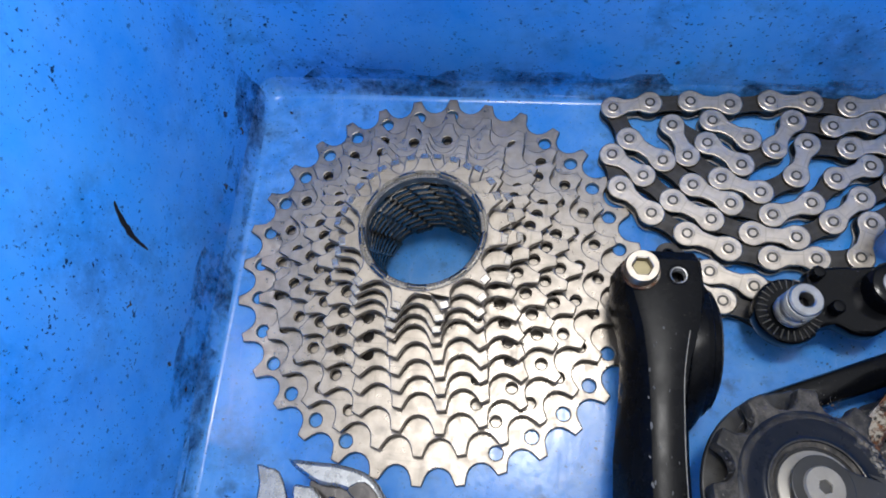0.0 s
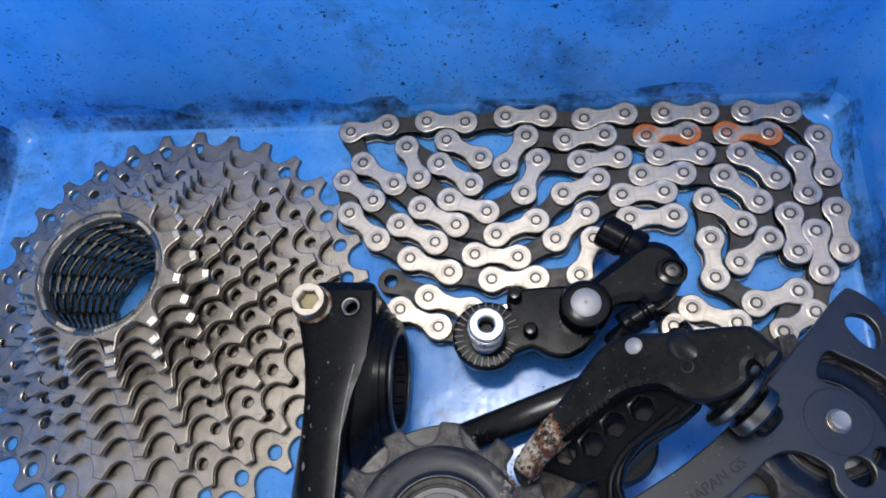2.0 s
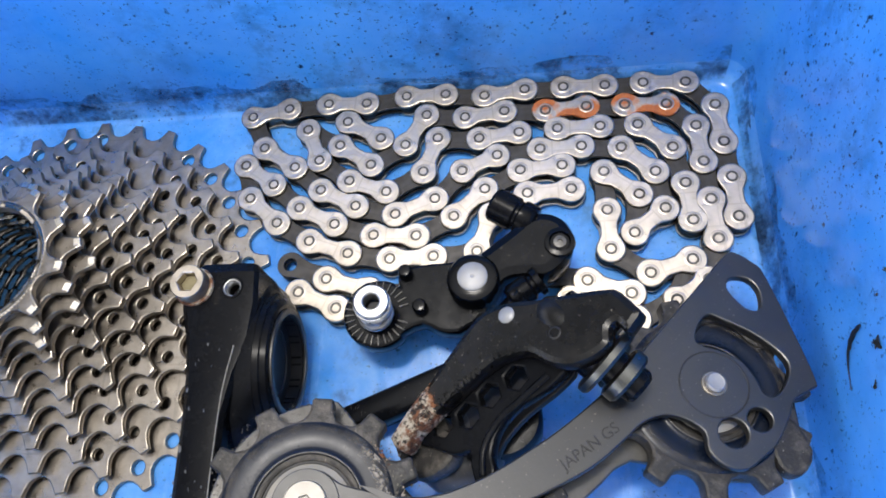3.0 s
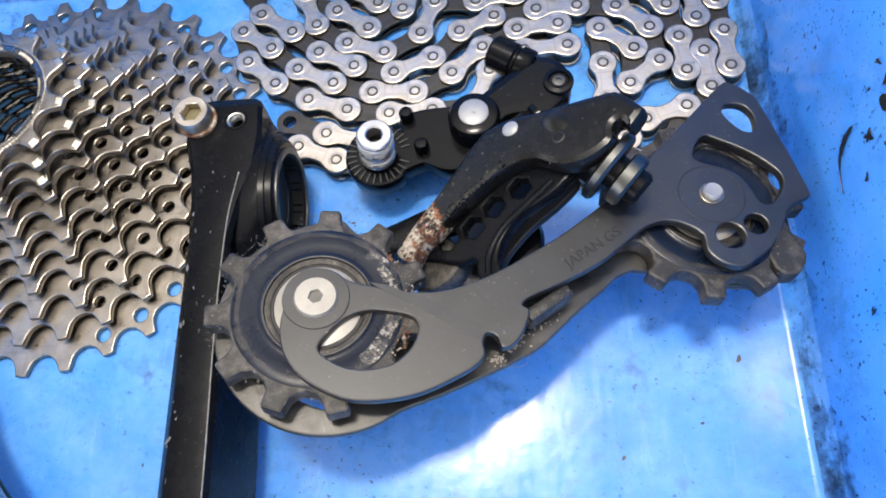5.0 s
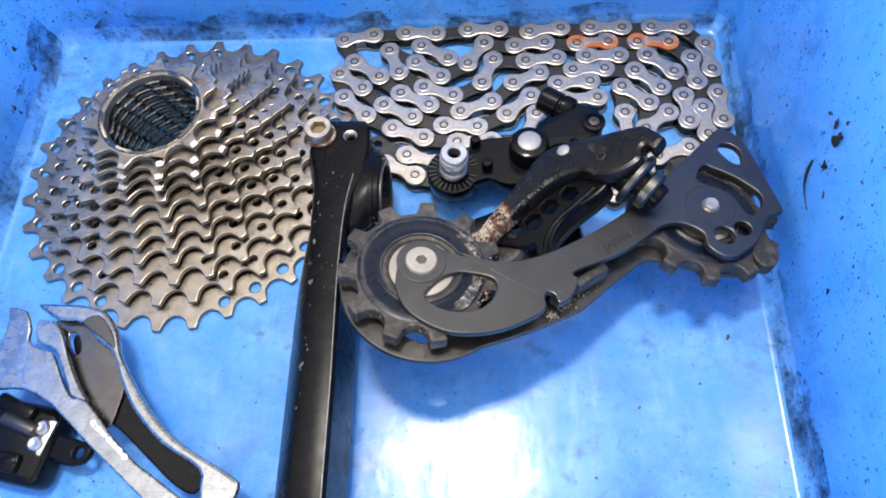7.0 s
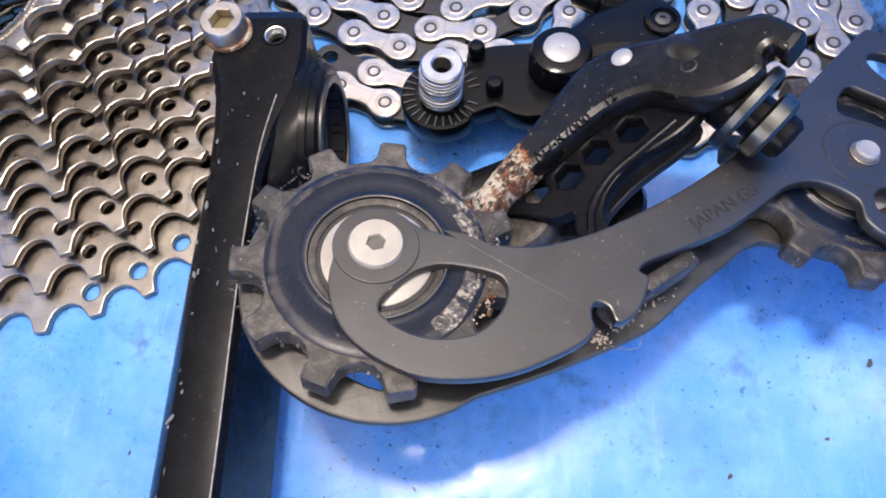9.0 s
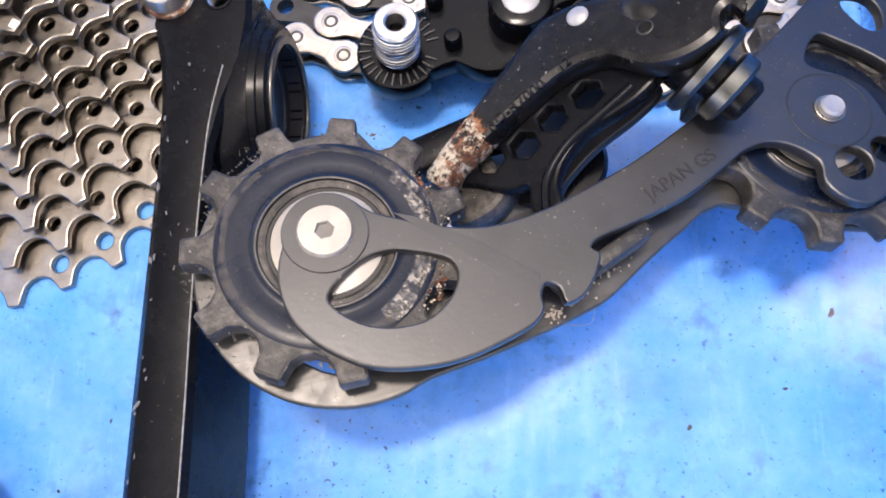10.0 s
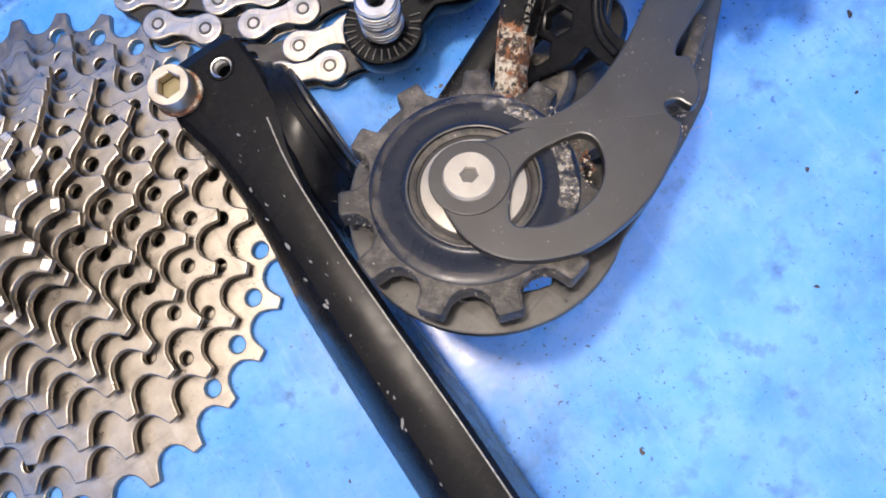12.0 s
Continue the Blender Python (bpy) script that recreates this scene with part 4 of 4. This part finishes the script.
spots = [(lumps.gauss(4, 3), lumps.gauss(5, 1.8), lumps.uniform(-0.1, 0.4)) for _ in range(90)]
spots = [p for p in spots if -1 < p[0] < 11 and 1.2 + 0.12 * p[0] < p[1] < 5.5 + 0.4 * p[0]]
ob = part("flaked_rust", crumbs(spots, 0.19, 5), RUST, link, "flakes of rust and dry mud", mm(0, 0, 2.2), smooth=60)
tagged(ob, kind="stuff")
def crust(name, arcs, size, count, material, label, seed):
    """Thin caked dirt on the pulley, in patches: start and end angle, inner and outer radius."""
    r, spots = random.Random(seed), []
    for lo, hi, near, far in arcs:
        for _ in range(count):
            a, k = radians(r.triangular(lo, hi)), r.uniform(near, far)
            spots.append((k * math.cos(a), k * math.sin(a), 1.62))
    ob = part(name, crumbs(spots, size, seed), material, low_wheel, label, smooth=80)
    tagged(ob, kind="stuff")


spots = [(31 + 17 * k + lumps.gauss(0, 1.0), -20.5 + 6.5 * k + lumps.gauss(0, 0.8), lumps.uniform(-0.1, 0.2)) for k in [lumps.random() ** 1.6 for _ in range(70)]]
ob = part("dried_dirt", crumbs(spots, 0.22, 31), MUD, MECH, "tan dirt caked on the inner cage edge", CAGE_AT @ mm(0, 0, -9.3), smooth=80)
tagged(ob, kind="stuff")
for pts in (((30, -20, -7), (33, -23.5, -6), (37, -24, -7), (39, -21.5, -8)), ((36, -18, -6), (39, -15.5, -4), (42, -16.5, -4.5), (44, -13, -5))):
    part("fibre", rod(curved(pts, 6, False), 0.035, res=1), MUD, MECH, "thin pale fibre", CAGE_AT)
crust("dried_mud", ((-165, -85, 17.4, 21.0),), 0.16, 260, MUD, "pale dried mud in crumbling patches", 21)
crust("dried_mud", ((-150, -128, 17, 21), (-95, -70, 17.5, 19.5)), 0.3, 40, RUST, "brown flecks in the dried mud", 22)
crust("dried_dirt", ((-180, 180, 18.4, 21.5),), 0.14, 260, GREASY, "greasy fluff and dirt round the rim", 23)


fluff, hair = bmesh.new(), random.Random(41)
for _ in range(340):
    a, k, l = hair.uniform(0, 6.283), hair.choice((19.2, 20.4, 23.6, 24.0)) + hair.uniform(-0.8, 0.3), hair.uniform(0.5, 1.7)
    p = Vector((k * math.cos(a), k * math.sin(a), hair.uniform(-1.5, 1.6)))
    d = Vector((math.cos(a) + hair.uniform(-0.9, 0.9), math.sin(a) + hair.uniform(-0.9, 0.9), hair.uniform(0.1, 1.2))).normalized()
    u = d.orthogonal().normalized()
    tip = fluff.verts.new(p + d * l)
    foot = [fluff.verts.new(p + 0.05 * (u * math.cos(q) + d.cross(u) * math.sin(q))) for q in (0, 2.1, 4.2)]
    for i in range(3):
        fluff.faces.new((foot[i], foot[(i + 1) % 3], tip))
tagged(part("dirt_fluff", fluff, FLUFF, low_wheel, "fine greyish fluff caught on the teeth"), kind="stuff")
part("dust_film", sector(-172, -70, 15.0, 18.0), PALE_FILM, low_wheel, "pale dry dust", mm(0, 0, 2.24))
for i in range(11):
    a = radians(0 - 9 * i)
    part("embossed_mark", block(0.55, 1.2, 0.22, 0.06, 1), WEB, low_wheel, "", mm(15.2 * math.cos(a - radians(103)), 15.2 * math.sin(a - radians(103)), 1.75, 0, 0, math.degrees(a) - 193))

# ---- front derailleur ----
FRONT = thing("front_derailleur", "silver and black front derailleur with a chromed cage", "derailleur", (0.0, 0.0, 0.0))
plate_out = [(-41.3, 35.7), (-38, 35.2), (-34.6, 34.2), (-31.4, 28), (-31, 24), (-26.5, 21.4), (-21.9, 20.2), (-18, 14), (-14.3, 8.3), (-11.4, 5.7), (-6.5, 4.5), (1.8, -3.7), (12.9, -13.5), (28.6, -23.1), (42, -35), (38, -40),
             (16.9, -23.3), (-4.4, -7.2), (-17, 3), (-27.7, 8.2), (-36, 8.1), (-41, 10), (-40.2, 21.1), (-39.8, 30.8)]
front_plate = part("outer_plate", plate([curved(plate_out, 2)], 1.8, 0.55), CHROME, FRONT, "brushed silver outer cage plate", mm(0, 0, 19.4))
for i in range(7):
    part("print_bar", plate([[(px * rng.uniform(0.9, 1.5), py * rng.uniform(0.5, 0.9)) for px, py in ring(1.2, 8)]], 0.06, 0.02), WHITE_BAR, front_plate, "worn white print", mm(-2.5 + 2.0 * i, -2.2 - 1.6 * i, 0.93, 0, 0, -40))
for i in range(4):
    part("logo_bar", plate([[(-1.9, -1.3), (-0.6, -1.3), (1.9, 1.3), (0.6, 1.3)]], 0.06, 0.02), CHROME, front_plate, "", mm(-22.0 + 4.2 * i, 11.2 - 3.3 * i, 0.92, 0, 0, -4))
band = [(-33.1, 37.5), (-24, 37.7), (-17.8, 37.5), (-9.3, 35.1), (-3.8, 28.2), (-1.2, 21.5), (3.1, 14.9), (10.9, 5), (19.9, -3.6), (28, -9), (41.9, -16.3), (44.5, -19.6), (42, -25), (35, -26), (32.8, -21), (31.5, -14.7),
        (19, -7.6), (7.8, 2.6), (0.8, 13.1), (-2.9, 20.5), (-9.8, 25.3), (-16.1, 31.1), (-24, 32)]
part("inner_plate", plate([curved(band, 3)], 4.2, 1.1), CHROME, FRONT, "chromed inner cage plate", mm(0, 0, 16.2))
cage_eye = curved([(-21.2, 28.2), (-19.4, 28.8), (-17.2, 26.3), (-15.8, 22.4), (-17.5, 21.4), (-19.8, 24.3)], 3)
part("dark_cheek", plate([curved([(-27, 33), (-24, 27.5), (-20.6, 23.4), (-18.7, 19.6), (-15.5, 13.6), (-9.8, 6.3), (-1.1, -2.5), (1.2, 4), (1.4, 13), (-2.6, 20.6), (-9.6, 26.4), (-15.6, 32)], 3), cage_eye], 0.8, 0.3), DARK_CHROME, FRONT, "dark mirror-bright cheek", mm(0, 0, 14.6))
# Dark chrome paints the black reflection on this folded corner.
part("top_fold", plate([curved([(-15.6, 31.2), (-10.6, 33.6), (-5.2, 28.4), (-2.6, 22.4), (-6.4, 24.6), (-11, 27.6)], 3)], 1.2, 0.4), DARK_CHROME, FRONT, "folded chrome corner, darkened for its black reflection", mm(0, 0, 18.2, 0, 0, 0))
part("wear_face", plate([curved([(-20, 28), (-18.8, 23), (-13, 13), (-7, 3), (1.8, -2), (12.7, -10.5), (23, -18.5), (29.6, -21), (31.5, -15), (21, -6), (11, 4), (1, 15.6), (-5, 23.3), (-13, 30)], 3)], 2.4, 0.6), GLOSS, FRONT, "dark inner face of the cage", mm(0, 0, 12.6))
tongue = [(-30.3, 30.8), (-27, 31.2), (-24.5, 30.8), (-21.2, 27.3), (-18.6, 22.6), (-16.1, 17.8), (-12.4, 11.8), (-8.6, 6.9), (-7.2, 5.1), (-12, 6), (-14.4, 9.8), (-17, 14.1), (-19.4, 18), (-21.8, 21.2), (-28.4, 24.4)]
part("cage_tongue", plate([curved(tongue, 3)], 3.0, 0.6), CHROME, FRONT, "bright folded tongue", mm(0, 0, 18.4))
part("front_body", block(42, 25, 12, 3.5, 3), GLOSS, FRONT, "gloss black pivot body", mm(-40, -4.5, 6.4, 0, 0, -10))
for x, y, l, w, h, turn in ((-33, 4, 14, 5, 4, -24), (-37, -12, 20, 6, 3, -8), (-31, -13, 7, 4, 4, 20)):
    part("body_rib", block(l, w, h, 1.2), SATIN, FRONT, "", mm(x, y, 13.0, 0, 0, turn))
part("hinge_pin", lathe([(0, -6), (2.2, -6), (2.4, -5.5), (2.4, 5.5), (2.2, 6), (0, 6)], 20), WORN, FRONT, "grey hinge pin", mm(-30, -1.5, 13.4, 0, 90, -20))
part("clamp_plate", block(6.5, 11.5, 2, 0.7), SILVER, FRONT, "bright screw plate", mm(-23.5, -4.6, 11.4, 0, 0, -14))
for x, y in ((-22.9, -2.2), (-24.0, -7.0)):
    part("adjusting_screw", lathe([(0, 0), (2.3, 0), (2.3, 1.0), (1.8, 1.5), (1.1, 1.5), (0, 0.8)], 20), SILVER, FRONT, "", mm(x, y, 12.2))
part("pivot_arm", plate([curved([(-30, 2), (-20, -3), (-10, -5.5), (-7, -8), (-9, -12), (-14, -13), (-20, -11), (-30, -8)], 3), ring(1.7, 16, (-11, -9))], 3, 0.8), SATIN, FRONT, "black arm with a pivot hole", mm(0, 0, 8.5))

# ---- grease marks on the tray ----
def smear(points, width, m, label):
    line = curved(points, 5, False)
    side = []
    for i, (x, y) in enumerate(line):
        t = i / (len(line) - 1)
        w = width * (0.25 + math.sin(math.pi * min(max(t, 0.04), 0.96))) * rng.uniform(0.55, 1.2) / 2
        side.append((x, y, w))
    rim = [(x - w, y) for x, y, w in side] + [(x + w, y) for x, y, w in reversed(side)]
    ob = part("grease_smear", plate([rim], 0.3, 0.05), GREASE, None, m=m)
    tagged(ob, label, "grease smear")


left_wall = basis((-73.8, 90.9, 50.6), (0, 1, 0), (1, 0, 0.095))
smear([(3, 12.7), (0.3, 8.6), (-2.2, 2), (-3, -5)], 1.8, left_wall, "thin black grease streak on the tray wall")
right_wall = basis((216.7, 76.7, 45.3), (0, -1, 0), (-1, 0, 0.095))
smear([(0, -5), (1.5, -9.3), (5.3, -12.8), (12, -14)], 1.6, right_wall, "black grease streak on the tray wall")


def blot(x, y, size, m, label, stretch=1.0, turn=0.0):
    """A torn blot of grease."""
    rim, n = [], 22
    shift = rng.uniform(0, 50)
    for i in range(n):
        a = 2 * math.pi * i / n
        k = size * (0.55 + 0.9 * max(-0.35, noise.noise((1.7 * math.cos(a) + shift, 1.7 * math.sin(a), shift))) + rng.uniform(-0.12, 0.12))
        px, py = k * stretch * math.cos(a), k * math.sin(a)
        rim.append((x + px * math.cos(turn) - py * math.sin(turn), y + px * math.sin(turn) + py * math.cos(turn)))
    tagged(part("grease_blot", plate([rim], 0.2, 0.03), GREASE, None, m=m), label, "grease blot", "grease blots")


for x, y, size, stretch, turn in ((2.1, 9.2, 2.3, 1.5, 1.2), (5.3, -0.5, 1.9, 1.3, 0.3), (-7.8, 8.5, 1.1, 1.6, 1.0), (-2.3, 9.6, 1.2, 1.8, 1.9), (19.9, 14.2, 0.7, 1.4, 0.4), (40.4, -12.7, 0.8, 1.5, 2.2),
                                  (9.5, 4.5, 0.7, 1.3, 0.8), (13, -4, 0.8, 1.6, 2.4), (-4, 3.5, 0.6, 1.2, 0.1), (24, 2, 0.7, 1.7, 1.5), (0.6, 14.6, 0.9, 1.9, 1.4)):
    blot(x, y, size, right_wall, "torn black grease blot on the tray wall", stretch, turn)
for x, y, size, stretch, turn in ((54.0, -27, 1.3, 2.2, 1.8), (54.6, -40.5, 2.0, 1.8, 1.5), (32.1, -36.8, 1.2, 2.0, 1.4), (-35, -39.2, 1.0, 1.5, 0.5), (-19.3, -3.4, 0.9, 1.5, 2.3), (-29.9, -27.5, 1.0, 1.3, 1.0)):
    blot(x, y, size, left_wall, "torn black grease blot low on the tray wall", stretch, turn)


def grime():
    m = Nodes("patchy_grime")
    mask = m.ramp(m.maths("ADD", m.maths("MULTIPLY", m.noise(70, 6, 0.7, m.stretched(0.8, 0.8, 1.3)), 0.75), m.maths("MULTIPLY", m.noise(420, 4, 0.65), 0.35)), 0.50, 0.70, 0.0, 0.75)
    m.set(Base_Color=(0.008, 0.010, 0.016), Roughness=0.5, Alpha=mask)
    return m.mat


GRIME = grime()


def grime_line(name, start, end, inward, rows):
    """A patchy strip of old grease that follows the foot of a tray wall."""
    bm, n = bmesh.new(), 40
    loops = []
    for i in range(n + 1):
        t = i / n
        x, y = start[0] + (end[0] - start[0]) * t, start[1] + (end[1] - start[1]) * t
        swell = 0.75 + 0.5 * noise.noise((x * 0.04, y * 0.04, 3.1))
        loops.append([bm.verts.new((x + inward[0] * (0.35 - g), y + inward[1] * (0.35 - g), (z - rows[0][1]) * swell + rows[0][1] + 0.25)) for g, z in rows])
    for a, b in zip(loops, loops[1:]):
        for k in range(len(rows) - 1):
            bm.faces.new((a[k], a[k + 1], b[k + 1], b[k]))
    ob = part(name, bm, GRIME, None, smooth=60)
    tagged(ob, "patchy line of black grease along the tray wall", "grease stain")


FOOT = ((-7.2, 0.8), (-6.2, 2.2), (-5.3, 4.2), (-4.6, 7), (-3.6, 14), (-2.8, 23))
grime_line("grease_stain", (-68, 175.5), (212, 175.5), (0, -1), FOOT[:5])
grime_line("grease_stain", (-74, 170), (-74, -40), (1, 0), FOOT)
grime_line("grease_stain", (218, 170), (218, -60), (-1, 0), FOOT[:5])
for k, (x, z, w) in enumerate(((128, 24, 3.2), (117, 28, 1.6), (122, 27.5, 1.3), (25, 27, 2.2), (60, 34, 1.5), (180, 30, 1.6), (-20, 22, 2.4), (90, 19, 2.0))):
    fleck = plate([[(px * w * rng.uniform(0.6, 1.3), py * w * 0.55 * rng.uniform(0.5, 1.4)) for px, py in ring(0.6, 9)]], 0.2, 0.03)
    tagged(part("grease_fleck", fleck, GREASE, None, m=basis((x, 172.1 + 0.09 * (z - 9), z + 5), (1, 0, 0), (0, -1, 0.09))), "small black fleck of grease on the tray wall", "grease fleck", "grease flecks")
for x, y, w in ((-58, 160, 2.6), (-52, 150, 1.6), (165, 10, 2.4), (185, 18, 1.8), (150, -12, 2.0), (98, -20, 3.0), (60, 30, 1.3), (40, 10, 1.6), (196, 34, 3.0), (120, 79, 1.4), (30, -5, 1.8)):
    w *= 0.5
    fleck = plate([[(px * w * rng.uniform(0.5, 1.4), py * w * 0.6 * rng.uniform(0.5, 1.4)) for px, py in ring(0.6, 9)]], 0.2, 0.03)
    tagged(part("grease_fleck", fleck, GREASE, None, m=mm(x, y, 0.12, 0, 0, rng.uniform(0, 180))), "small black fleck of grease on the tray floor", "grease fleck", "grease flecks")
